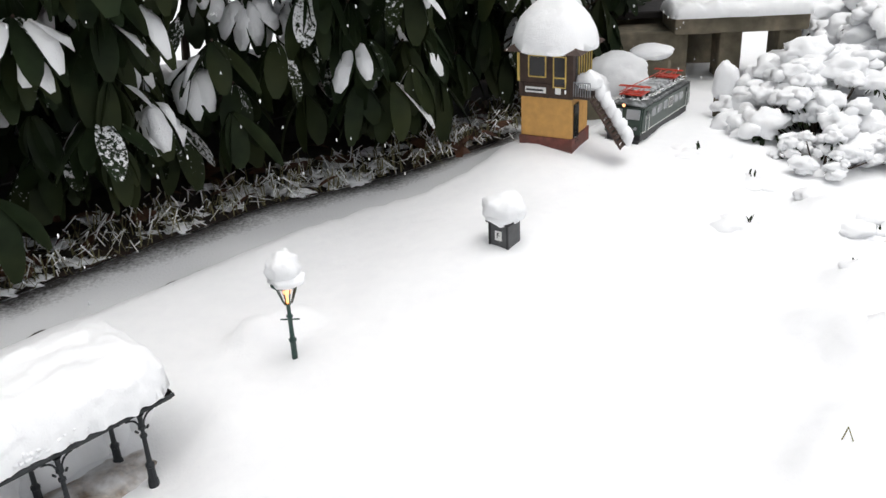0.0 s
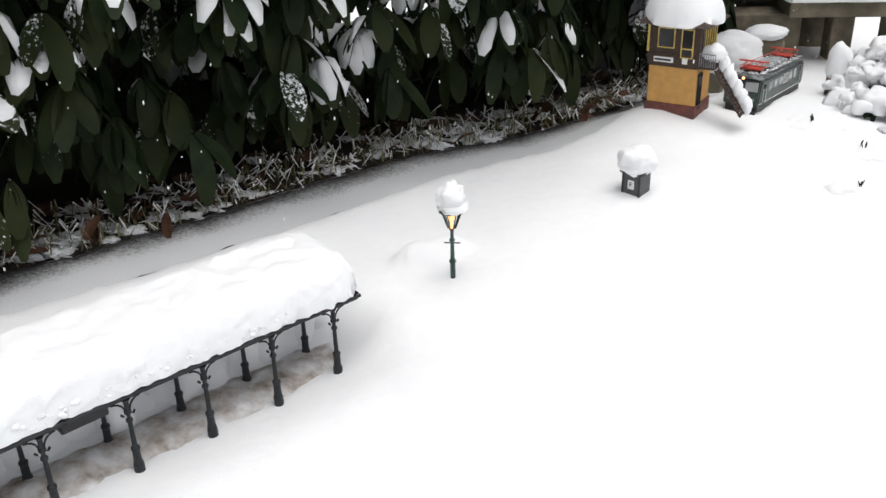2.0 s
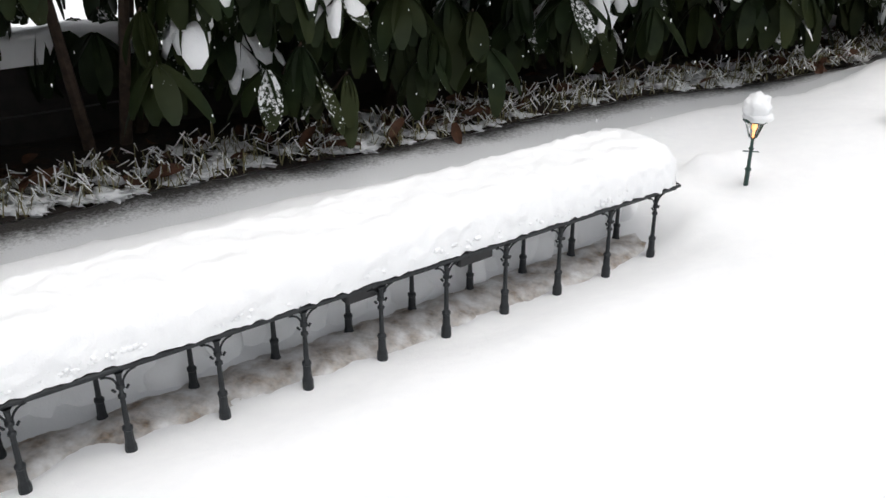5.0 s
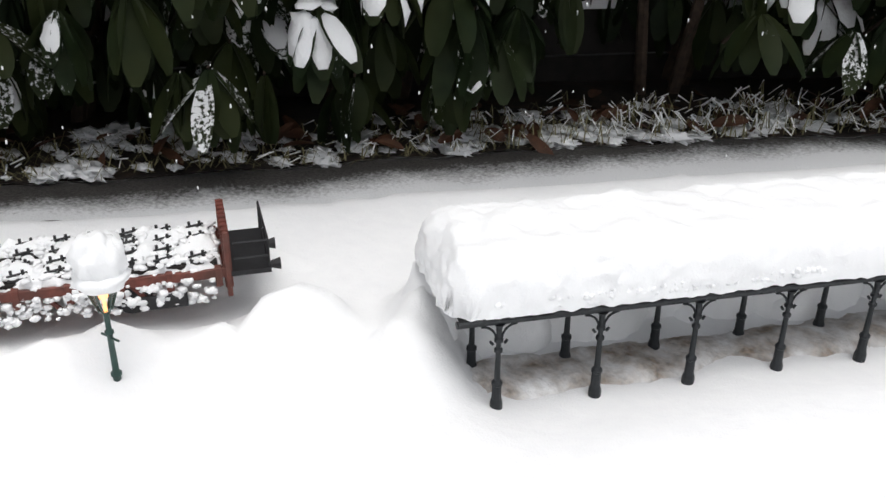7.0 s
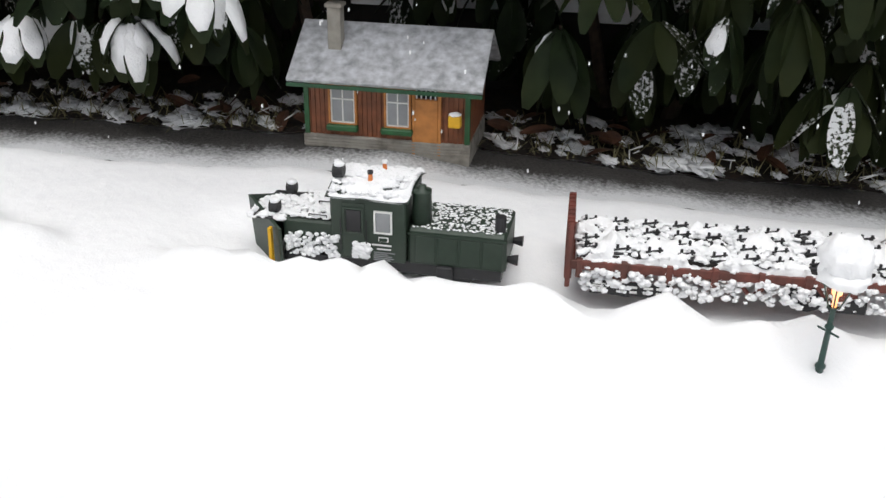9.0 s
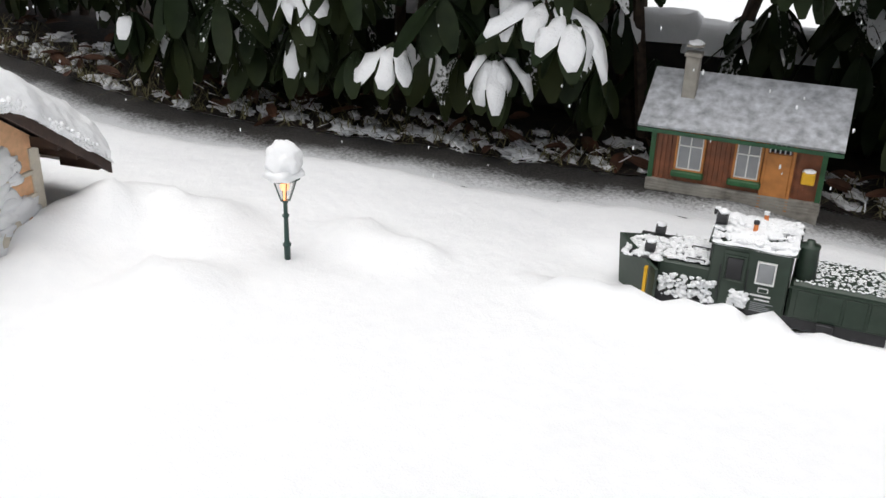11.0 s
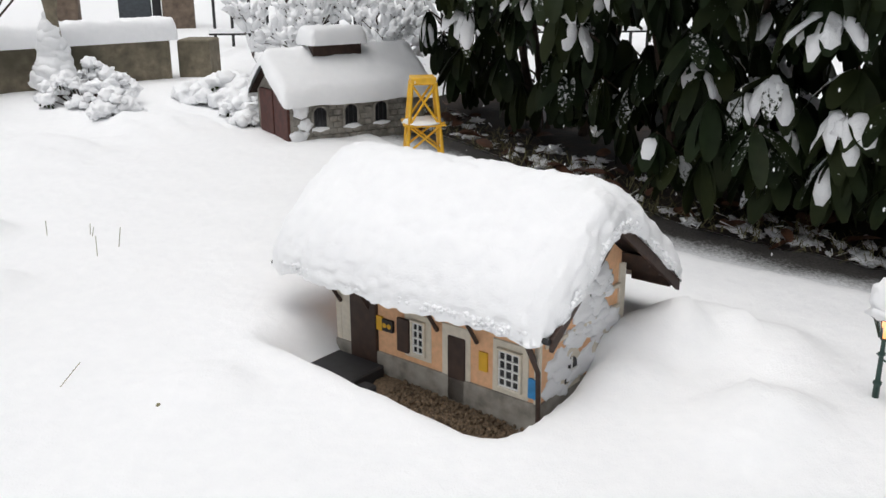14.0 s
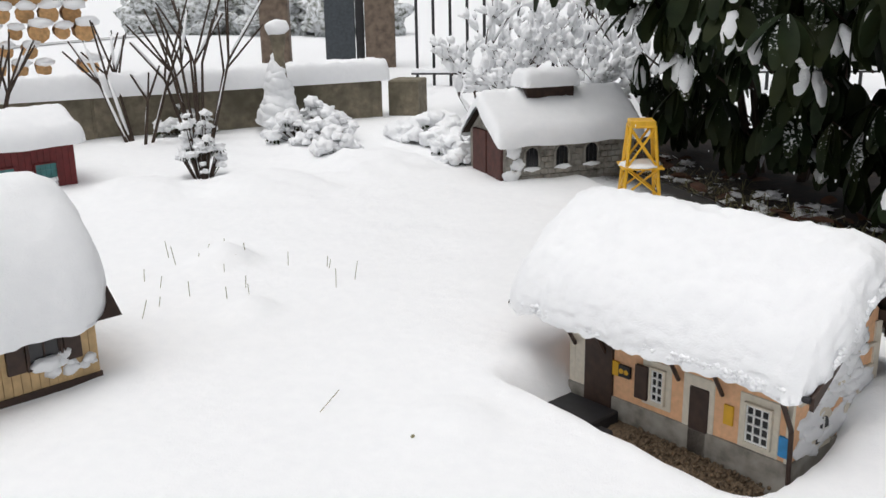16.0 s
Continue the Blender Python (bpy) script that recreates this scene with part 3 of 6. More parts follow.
def build_hut():
    w, d, h = 0.266, 0.165, 0.118
    t = thing("hut", pose(-2.334, -0.437, 0.033, 0, 0, 47.8), "brown boarded model halt building with grey snowy roof", "hut")
    part("plinth", boxed(-0.004, w + 0.004, -0.006, d, -0.02, 0.018, 0.001), STONE, t, "grey stone plinth")
    for k in range(4):
        part("plinth_course", boxed(-0.005, w + 0.005, -0.0075, -0.004, -0.002 + k * 0.005, 0.0022 + k * 0.005, 0.0006), STONE, t)
    bm = boxed(0, w, 0, d, 0.018, h)
    vs = [bm.verts.new(p) for p in ((0, 0, h), (0, d, h), (0, d / 2, h + 0.055), (w, 0, h), (w, d, h), (w, d / 2, h + 0.055))]
    for f in ((0, 2, 1), (3, 4, 5), (0, 3, 5, 2), (1, 2, 5, 4)):
        bm.faces.new([vs[i] for i in f])
    part("wall", bm, WOOD_BROWN, t)
    n = 34
    for k in range(n):
        x0 = w * k / n
        part("board", boxed(x0 + 0.0006, x0 + w / n - 0.0006, -0.002 - 0.0006 * (k % 2), 0.001, 0.018, h), WOOD_BROWN, t)
    for k in range(20):
        y0 = d * k / 20
        top = h + 0.055 * (1 - abs(y0 + d / 40 - d / 2) / (d / 2)) - 0.006
        part("side_board", boxed(w - 0.001, w + 0.002, y0 + 0.0005, y0 + d / 20 - 0.0005, 0.018, top), WOOD_BROWN, t)
    for x in (-0.003, w - 0.005):
        part("corner_post", boxed(x, x + 0.008, -0.005, 0.004, 0, h), material("green_trim", (0.02, 0.09, 0.03), 0.5), t, "green corner post")
    window(t, 0.042, 0.082, 0.04, 0.1, WOOD_ORANGE, (2, 2), -0.003, PALE_GLASS)
    window(t, 0.134, 0.171, 0.04, 0.1, WOOD_ORANGE, (2, 2), -0.003, PALE_GLASS)
    for x in (0.062, 0.152):
        b = part("flower_box", boxed(x - 0.026, x + 0.026, -0.016, -0.004, 0.028, 0.038, 0.002), material("green_box", (0.02, 0.1, 0.03), 0.5), t, "green flower box")
    dr = part("door", boxed(0.18, 0.218, -0.006, 0.002, -0.004, 0.088, 0.001), WOOD_ORANGE, t, "orange-brown door")
    part("fanlight", boxed(0.183, 0.215, -0.005, 0.002, 0.09, 0.104), GLASS, dr)
    for k in range(5):
        part("fanlight_bar", boxed(0.1825 + k * 0.0075, 0.1845 + k * 0.0075, -0.0065, 0, 0.089, 0.105), WHITE, dr)
    for x in (0.176, 0.218):
        part("door_post", boxed(x, x + 0.005, -0.007, 0.002, -0.004, 0.108, 0.0006), WOOD_ORANGE, dr)
    part("lintel", boxed(0.176, 0.223, -0.0075, 0.002, 0.1055, 0.111, 0.0006), WOOD_ORANGE, dr)
    mb = part("letter_box", boxed(0.236, 0.256, -0.018, -0.003, 0.048, 0.068, 0.002), YELLOW, t, "yellow letter box")
    part("lid_snow", lump(bmesh.new(), (0.246, -0.011, 0.069), (0.010, 0.008, 0.004), 0.3, 2), SNOW, mb)
    # roof of ribbed sheets
    over = 0.022
    rise = 0.055

    def slope(y):
        return h + 0.004 + rise * (1 - abs(y - d / 2) / (d / 2))

    bm = bmesh.new()
    for s in (0, 1):
        y0, y1 = (-over, d / 2) if s == 0 else (d / 2, d + over)
        g = [bm.verts.new((x, y, slope(y))) for x in (-0.024, w + 0.024) for y in (y0, y1)]
        bm.faces.new((g[0], g[2], g[3], g[1]))
    bmesh.ops.remove_doubles(bm, verts=bm.verts, dist=1e-4)
    bmesh.ops.solidify(bm, geom=bm.faces[:], thickness=-0.006)
    r = part("roof", bm, GREY_SLATE, t, "grey sheet roof dusted with snow")
    for k in range(11):
        x = -0.022 + (w + 0.044) * k / 10
        part("roof_rib", rod(bmesh.new(), (x, -over, slope(-over) + 0.004), (x, d / 2, slope(d / 2) + 0.004), 0.0022, seg=6), GREY_SLATE, r)
    part("eaves_board", boxed(-0.024, w + 0.024, -over - 0.003, -over, slope(-over) - 0.007, slope(-over) - 0.001), material("green_eaves", (0.02, 0.08, 0.035), 0.5), r, "green eaves board")
    c = part("chimney", boxed(0.03, 0.052, 0.03, 0.052, h + 0.02, h + 0.105, 0.001), STONE, t, "grey chimney")
    part("cap", boxed(0.027, 0.055, 0.027, 0.055, h + 0.098, h + 0.104, 0.001), STONE, c)
    part("cowl", boxed(0.028, 0.054, 0.028, 0.054, h + 0.113, h + 0.117, 0.001), STONE, c)
    part("cap_snow", lump(bmesh.new(), (0.041, 0.041, h + 0.118), (0.013, 0.013, 0.006), 0.3, 2), SNOW, c)


build_hut()


# ---- station ----
def build_station():
    L, d, h = 0.37, 0.222, 0.155

    def slope(y):
        return 0.262 - (0.74 * (d / 2 - y) if y < d / 2 else 0.7 * (y - d / 2))

    t = thing("station_house", pose(-2.172, -1.504, 0.0, 0, 0, 54.0), "peach and white model station house half buried in snow", "station house")
    bm = bmesh.new()
    f = bm.faces.new([bm.verts.new((-L, y, z)) for y, z in ((0, -0.06), (0, slope(0) - 0.008), (d / 2, slope(d / 2) - 0.008), (d, slope(d) - 0.008), (d, -0.06))])
    e = bmesh.ops.extrude_face_region(bm, geom=[f])
    bmesh.ops.translate(bm, vec=(L, 0, 0), verts=[v for v in e["geom"] if isinstance(v, bmesh.types.BMVert)])
    bmesh.ops.recalc_face_normals(bm, faces=bm.faces)
    part("wall", bm, PEACH, t, "peach plaster wall")
    part("plinth", boxed(-L - 0.002, 0.003, -0.004, d + 0.003, -0.07, 0.022, 0.001), STONE, t, "grey stone plinth")
    # white plaster bands
    for x0, x1 in ((-0.006, 0.0015), (-L, -L + 0.010)):
        part("quoin", boxed(x0, x1, -0.0022, 0.004, 0.02, h), CREAM, t, "cream plaster band")
    part("quoin", boxed(-0.004, 0.0025, d - 0.016, d + 0.002, 0.02, h + 0.01), CREAM, t)
    # front openings, from the near corner
    window(t, -0.062, -0.028, 0.034, 0.086, CREAM, (3, 4), -0.002, GLASS)
    part("surround", boxed(-0.074, -0.016, -0.0015, 0.002, 0.022, 0.1, 0.001), CREAM, t, "cream window surround")
    part("surround", boxed(-0.162, -0.112, -0.0015, 0.002, -0.03, 0.1, 0.001), CREAM, t)
    part("door", boxed(-0.15, -0.12, -0.004, 0.002, -0.03, 0.084, 0.0008), DARK_BROWN, t, "dark brown door")
    part("surround", boxed(-0.232, -0.182, -0.0015, 0.002, 0.03, 0.1, 0.001), CREAM, t)
    w = window(t, -0.214, -0.194, 0.04, 0.088, CREAM, (2, 4), -0.002, GLASS)
    part("shutter", boxed(-0.24, -0.218, -0.010, -0.004, 0.038, 0.09, 0.001), DARK_BROWN, w, "dark shutter")
    part("surround", boxed(-0.372, -0.336, -0.0015, 0.002, -0.02, 0.11, 0.001), CREAM, t)
    part("gate", boxed(-0.338, -0.285, -0.006, 0.002, -0.03, 0.108, 0.001), DARK_BROWN, t, "tall dark goods door")
    part("poster", boxed(-0.096, -0.082, -0.003, 0.001, 0.046, 0.074), YELLOW, t, "yellow poster")
    part("poster", boxed(-0.014, -0.001, -0.004, 0.001, 0.03, 0.058), BLUE, t, "blue poster")
    s = part("sign", boxed(-0.272, -0.252, -0.006, -0.001, 0.06, 0.078), BLACK, t, "black sign with yellow rings")
    for x in (-0.267, -0.258):
        part("ring", rod(bmesh.new(), (x, -0.0065, 0.069), (x, -0.006, 0.069), 0.004, seg=12), YELLOW, s)
    part("poster", boxed(-0.285, -0.274, -0.004, 0.001, 0.058, 0.08), YELLOW, t)
    # gable openings
    for y, zc in ((0.075, 0.052), (0.16, 0.052)):
        bm = bmesh.new()
        ring = [(y + 0.026 * math.cos(a * math.pi / 12), zc + 0.026 * math.sin(a * math.pi / 12)) for a in range(13)]
        prof = [(y + 0.026, 0.02), *ring, (y - 0.026, 0.02)]
        vs = [bm.verts.new((0.001, a, b)) for a, b in prof]
        f = bm.faces.new(vs)
        r = bmesh.ops.extrude_face_region(bm, geom=[f])
        bmesh.ops.translate(bm, vec=(0.0025, 0, 0), verts=[v for v in r["geom"] if isinstance(v, bmesh.types.BMVert)])
        bmesh.ops.recalc_face_normals(bm, faces=bm.faces)
        arch = part("gable_window", bm, CREAM, t, "arched window surround")
        bm = bmesh.new()
        prof = [(y + (p - y) * 0.6, q * 0.62 + 0.018) for p, q in prof]
        bm.faces.new([bm.verts.new((0.0042, a, b)) for a, b in prof])
        part("pane", bm, GLASS, arch)
        part("glazing_bar", boxed(0.004, 0.0058, y - 0.001, y + 0.001, 0.03, 0.066), WHITE, arch)
        part("glazing_bar", boxed(0.004, 0.0058, y - 0.015, y + 0.015, 0.046, 0.048), WHITE, arch)
    for z in (0.098, 0.13):
        part("string_course", boxed(-0.002, 0.004, 0.012, d - 0.012, z, z + 0.006, 0.001), CREAM, t)
    for y in (0.05, 0.085, 0.12, 0.155):
        part("attic_window", boxed(-0.002, 0.0035, y, y + 0.024, 0.138, 0.152), GLASS, t)
    # snow blown on to the gable
    bm = bmesh.new()
    rnd = random.Random(8)
    for k in range(64):
        y = 0.02 + 0.17 * rnd.random()
        z = 0.02 + 0.17 * rnd.random() * (1 - abs(y - d / 2) / d)
        if (0.05 < z < 0.085 or 0.115 < z < 0.128) and rnd.random() < 0.93:
            continue
        r = 0.012 + 0.018 * rnd.random()
        lump(bm, (-0.001, y, z), (0.005 + 0.004 * rnd.random(), r * 1.2, r * 0.7), 0.5, 3, rnd.random() * 60, 1.5)
    tagged(part("plastered_snow", bm, SNOW, t, "snow blown on to the gable", True), kind="stuff")
    # roof
    over, rear, end, far = 0.047, 0.088, 0.045, 0.085

    rows = [-over, 0, d / 2, d, d + rear]
    bm = bmesh.new()
    vs = [[bm.verts.new((x, y, slope(y))) for y in rows] for x in (-L - far, end)]
    for k in range(4):
        bm.faces.new((vs[0][k], vs[1][k], vs[1][k + 1], vs[0][k + 1]))
    bmesh.ops.solidify(bm, geom=bm.faces[:], thickness=0.006)
    r = part("roof", bm, DARK_BROWN, t, "dark brown overhanging roof")
    for x in (-0.005, -0.1, -0.17, -0.3, -L + 0.01):
        bm = rod(bmesh.new(), (x, -0.002, 0.085), (x, -over * 0.8, slope(-over * 0.8) - 0.012), 0.003, seg=6)
        rod(bm, (x, 0, slope(0) - 0.012), (x, -over * 0.9, slope(-over * 0.9) - 0.012), 0.0026, seg=6)
        part("eaves_strut", bm, DARK_BROWN, r)
    part("gutter", rod(bmesh.new(), (-L - far, -over - 0.003, slope(-over) - 0.004), (end, -over - 0.003, slope(-over) - 0.004), 0.0042, seg=8), BLACK, r)
    bm = rod(bmesh.new(), (0.004, -over, slope(-over) - 0.006), (0.006, -0.012, 0.075), 0.0034, seg=6)
    rod(bm, (0.006, -0.012, 0.075), (0.005, -0.006, -0.02), 0.0034, seg=6)
    part("downpipe", bm, DARK_BROWN, r)
    for y in (0.005, d / 2, d - 0.005):
        part("purlin", boxed(-0.01, end - 0.002, y - 0.004, y + 0.004, slope(y) - 0.022, slope(y) - 0.007), DARK_BROWN, r)
    for y0, y1 in ((-over, d / 2), (d / 2, d + rear)):
        bm = bmesh.new()
        f = bm.faces.new([bm.verts.new((end - 0.002, y, slope(y) + q)) for y, q in ((y0, -0.018), (y1, -0.018), (y1, -0.001), (y0, -0.001))])
        e = bmesh.ops.extrude_face_region(bm, geom=[f])
        bmesh.ops.translate(bm, vec=(0.006, 0, 0), verts=[v for v in e["geom"] if isinstance(v, bmesh.types.BMVert)])
        bmesh.ops.recalc_face_normals(bm, faces=bm.faces)
        part("barge_board", bm, DARK_BROWN, r)
    for y in (d + 0.03, d + 0.07):
        part("rafter_end", boxed(-0.02, end - 0.002, y - 0.005, y + 0.005, slope(y) - 0.02, slope(y) - 0.006), DARK_BROWN, r)
    s = thing("snow_cushion", t.matrix_world.copy(), "deep smooth snow cushion on the station roof", "snow")

    def soft(y):
        z = sum(slope(y + q * 0.02) for q in (-2, -1, 0, 1, 2)) / 5
        return z

    part("snow", snow_pad(-L - far - 0.012, end + 0.012, -over - 0.014, d + rear + 0.022, 0, 0.062, 11.0, 130, 110, 3.0, 0.10, lambda x, y: soft(y), 0.32, 0.004), SNOW, s, "", True)
    bm = bmesh.new()
    for k in range(1500):
        if rnd.random() < 0.6:
            x, y = -L - far + 0.03 + (L + far + end - 0.06) * rnd.random(), -over - 0.012 + 0.008 * rnd.random()
        else:
            x, y = end + 0.004 + 0.006 * rnd.random(), -over + 0.03 + (d + over + rear - 0.06) * rnd.random()
        q = 0.0014 + 0.003 * rnd.random() ** 2
        lump(bm, (x, y, soft(y) + 0.001 + 0.012 * rnd.random()), (q * 1.2, q, q), 0.4, 1, rnd.random() * 60, 2.0)
    tagged(part("snow_clot", bm, SNOW, s, "", True), kind="stuff")


build_station()


# ---- stone engine shed and lattice tower ----
GATE_BROWN = material("dark_red_brown_gate", (0.075, 0.022, 0.016), 0.65, 0, 0.3, 60, 0.3)

def build_shed():
    L, d, h, rise = 0.42, 0.22, 0.125, 0.085
    t = thing("engine_shed", pose(-3.5, -2.1, 0.1, 0, 0, 126), "grey stone model engine shed with arched windows", "shed")
    bm = boxed(0, L, 0, d, -0.05, h)
    vs = [bm.verts.new(p) for p in ((0, 0, h), (0, d, h), (0, d / 2, h + rise), (L, 0, h), (L, d, h), (L, d / 2, h + rise))]
    for f in ((0, 2, 1), (3, 4, 5), (0, 3, 5, 2), (1, 2, 5, 4)):
        bm.faces.new([vs[i] for i in f])
    part("wall", bm, STONE, t)
    for y in (0.004, 0.1):
        part("door", boxed(-0.008, 0.001, y, y + 0.088, -0.03, h + 0.01, 0.001), GATE_BROWN, t, "red-brown gate leaf")
    rnd = random.Random(12)
    cells = [(x, z) for z in range(7) for x in range(15)]
    for cx, cz in cells:
        x0 = 0.004 + cx * 0.0242 + (0.012 if cz % 2 else 0)
        z0 = cz * 0.0172
        if any(abs(x0 + 0.012 - c) < 0.03 and 0.03 < z0 + 0.008 < 0.1 for c in (0.085, 0.18, 0.275)) or x0 > L - 0.03:
            continue
        part("stone", boxed(x0, x0 + 0.0225, -0.004 - 0.003 * rnd.random(), 0.002, z0 + 0.001, z0 + 0.016, 0.0015), STONE, t)
    for c in (0.085, 0.18, 0.275):
        prof = [(0.02 * math.cos(a * math.pi / 10), 0.078 + 0.02 * math.sin(a * math.pi / 10)) for a in range(11)]
        prof = [(0.02, 0.034), *prof, (-0.02, 0.034)]
        bm = bmesh.new()
        bm.faces.new([bm.verts.new((c + a, -0.0015, b)) for a, b in prof][::-1])
        w = part("window", bm, GLASS, t, "dark arched window")
        bm = bmesh.new()
        for (a, b), (e, f) in zip(prof, prof[1:]):
            rod(bm, (c + a * 1.12, -0.005, b), (c + e * 1.12, -0.005, f), 0.0035, seg=6)
        part("arch", bm, STONE, w)
        for q in (-0.007, 0.007):
            part("glazing_bar", boxed(c + q - 0.0008, c + q + 0.0008, -0.0032, -0.001, 0.034, 0.094), BLACK, w)
        part("sill", boxed(c - 0.026, c + 0.026, -0.014, 0, 0.026, 0.033, 0.001), STONE, w)
        part("sill_snow", lump(bmesh.new(), (c, -0.008, 0.034), (0.028, 0.008, 0.009), 0.3, 2, c * 50), SNOW, w, "", True)

    def slope(y):
        return h + 0.002 + rise * (1 - abs(y - d / 2) / (d / 2))

    bm = bmesh.new()
    rows = [-0.018, d / 2, d + 0.018]
    vs = [[bm.verts.new((x, y, slope(y))) for y in rows] for x in (-0.02, L + 0.02)]
    for k in range(2):
        bm.faces.new((vs[0][k], vs[1][k], vs[1][k + 1], vs[0][k + 1]))
    bmesh.ops.solidify(bm, geom=bm.faces[:], thickness=0.006)
    part("roof", bm, DARK_BROWN, t)
    part("vent", boxed(0.11, 0.26, d / 2 - 0.035, d / 2 + 0.035, h + rise, h + rise + 0.045), DARK_BROWN, t, "ridge vent")
    s = thing("snow_cushion", t.matrix_world.copy(), "snow lying on the engine shed roof", "snow")
    part("snow", snow_pad(-0.03, L + 0.025, -0.026, d + 0.024, 0, 0.04, 21.0, 50, 36, 8, 0.1, lambda x, y: slope(y) - 0.003), SNOW, s, "", True)
    part("snow", snow_pad(0.095, 0.275, d / 2 - 0.055, d / 2 + 0.055, h + rise + 0.044, 0.045, 23.0, 30, 20, 4, 0.1), SNOW, s, "", True)
    tagged(part("clinging_snow", lump(lump(lump(bmesh.new(), (0.03, -0.006, 0.09), (0.022, 0.006, 0.022), 0.5, 3, 4), (0.04, -0.006, 0.05), (0.02, 0.006, 0.016), 0.5, 3, 9), (0.02, -0.008, 0.02), (0.024, 0.008, 0.018), 0.5, 3, 14), SNOW_ROUGH, t, "", True), kind="stuff")


build_shed()


def build_lattice():
    t = thing("lattice_tower", pose(-3.285, -1.73, 0.135, 0, 0, 100), "yellow steel lattice tower of a model crane", "crane")
    h, a, b = 0.165, 0.042, 0.028

    def corner(k, z):
        r = a + (b - a) * z / h
        return (r * (1 if k in (0, 1) else -1), r * (1 if k in (1, 2) else -1), z)

    for k in range(4):
        part("leg", rod(bmesh.new(), corner(k, -0.06), corner(k, h), 0.0042, seg=6), YELLOW, t)
        for z0, z1 in ((0.0, 0.062), (0.066, 0.16)):
            for p, q in ((k, (k + 1) % 4), ((k + 1) % 4, k)):
                part("brace", rod(bmesh.new(), corner(p, z0), corner(q, z1), 0.003, seg=5), YELLOW, t)
        for z in (0.064, 0.163):
            part("rail", rod(bmesh.new(), corner(k, z), corner((k + 1) % 4, z), 0.0038, seg=5), YELLOW, t)
    part("platform", boxed(-0.05, 0.05, -0.05, 0.05, 0.064, 0.068), YELLOW, t)
    part("platform_snow", lump(bmesh.new(), (0, 0, 0.07), (0.05, 0.05, 0.008), 0.3, 3), SNOW, t, "", True)
    part("crown", boxed(-0.03, 0.03, -0.03, 0.03, h, h + 0.012, 0.002), YELLOW, t)


build_lattice()


# ---- rhododendron hedge ----
def leaf_shape(bm, m, size, wide, sag, rnd, snow_bm=None, snow_cover=0.0):
    """One drooping leaf with a raised midrib; some snow on it."""
    n = 7
    rows = []
    for i in range(n + 1):
        u = i / n
        half = wide * max(0.05, math.sin(math.pi * (0.03 + 0.94 * u ** 1.15))) ** 0.52
        x = size * u
        z = -sag * size * u * u
        rows.append([m @ Vector((x, -half, z + 0.22 * half)), m @ Vector((x, 0, z)), m @ Vector((x, half, z + 0.22 * half))])
    vs = [[bm.verts.new(p) for p in r] for r in rows]
    for a, b in zip(vs, vs[1:]):
        bm.faces.new((a[0], b[0], b[1], a[1]))
        bm.faces.new((a[1], b[1], b[2], a[2]))
    if snow_bm is not None and snow_cover > 0:
        up = Vector((0, 0, 1))
        k0, k1 = (1, n - 1) if snow_cover > 0.6 else ((2, n - 1) if rnd.random() < 0.5 else (1, n - 2))
        top = []
        for i in range(k0, k1 + 1):
            l, c, r = rows[i]
            edge = min(1.0, 0.5 + 2.4 * min(i - k0, k1 - i) / max(1, k1 - k0))
            th = 0.011 * (0.4 + snow_cover) * edge * (0.6 + 0.8 * rnd.random())
            w = edge * (0.72 + 0.26 * rnd.random())
            nrm = (r - c).cross(rows[min(n, i + 1)][1] - rows[max(0, i - 1)][1])
            nrm = nrm.normalized() if nrm.length > 1e-9 else up
            if nrm.z < 0:
                nrm = -nrm
            up2 = (nrm + up * 0.7).normalized()
            side, other = 0.45 + 0.75 * rnd.random(), 0.45 + 0.75 * rnd.random()
            top.append([c + (l - c) * w + up2 * 0.0006, c + (l - c) * w * 0.75 + up2 * th * side, c + up2 * th, c + (r - c) * w * 0.75 + up2 * th * other, c + (r - c) * w + up2 * 0.0006])
        tv = [[snow_bm.verts.new(p) for p in r] for r in top]
        for a, b in zip(tv, tv[1:]):
            for j in range(4):
                snow_bm.faces.new((a[j], b[j], b[j + 1], a[j + 1]))
        snow_bm.faces.new(tv[0])
        snow_bm.faces.new(tv[-1][::-1])


# boughs bent down by thick snow
LADEN = [(-0.32, 1.86, 0.33), (-0.13, 1.95, 0.29), (-0.39, 1.80, 0.35), (-0.55, 1.61, 0.21), (-0.65, 1.53, 0.41), (-0.48, 1.70, 0.25), (-0.91, 1.21, 0.34), (-0.97, 1.16, 0.40),
         (-0.12, 1.98, 0.23), (-1.65, 0.44, 0.27), (-1.58, 0.52, 0.25), (-1.71, 0.35, 0.22), (-2.40, -0.57, 0.27), (-2.50, -0.66, 0.20), (-2.61, -0.80, 0.20), (-2.44, -0.60, 0.29),
         (-2.71, -0.94, 0.30), (-3.19, -1.38, 0.42), (-2.72, -0.98, 0.46), (-3.55, -1.62, 0.41), (-3.34, -1.48, 0.50), (-3.82, -1.81, 0.39), (-3.14, -1.34, 0.51)]


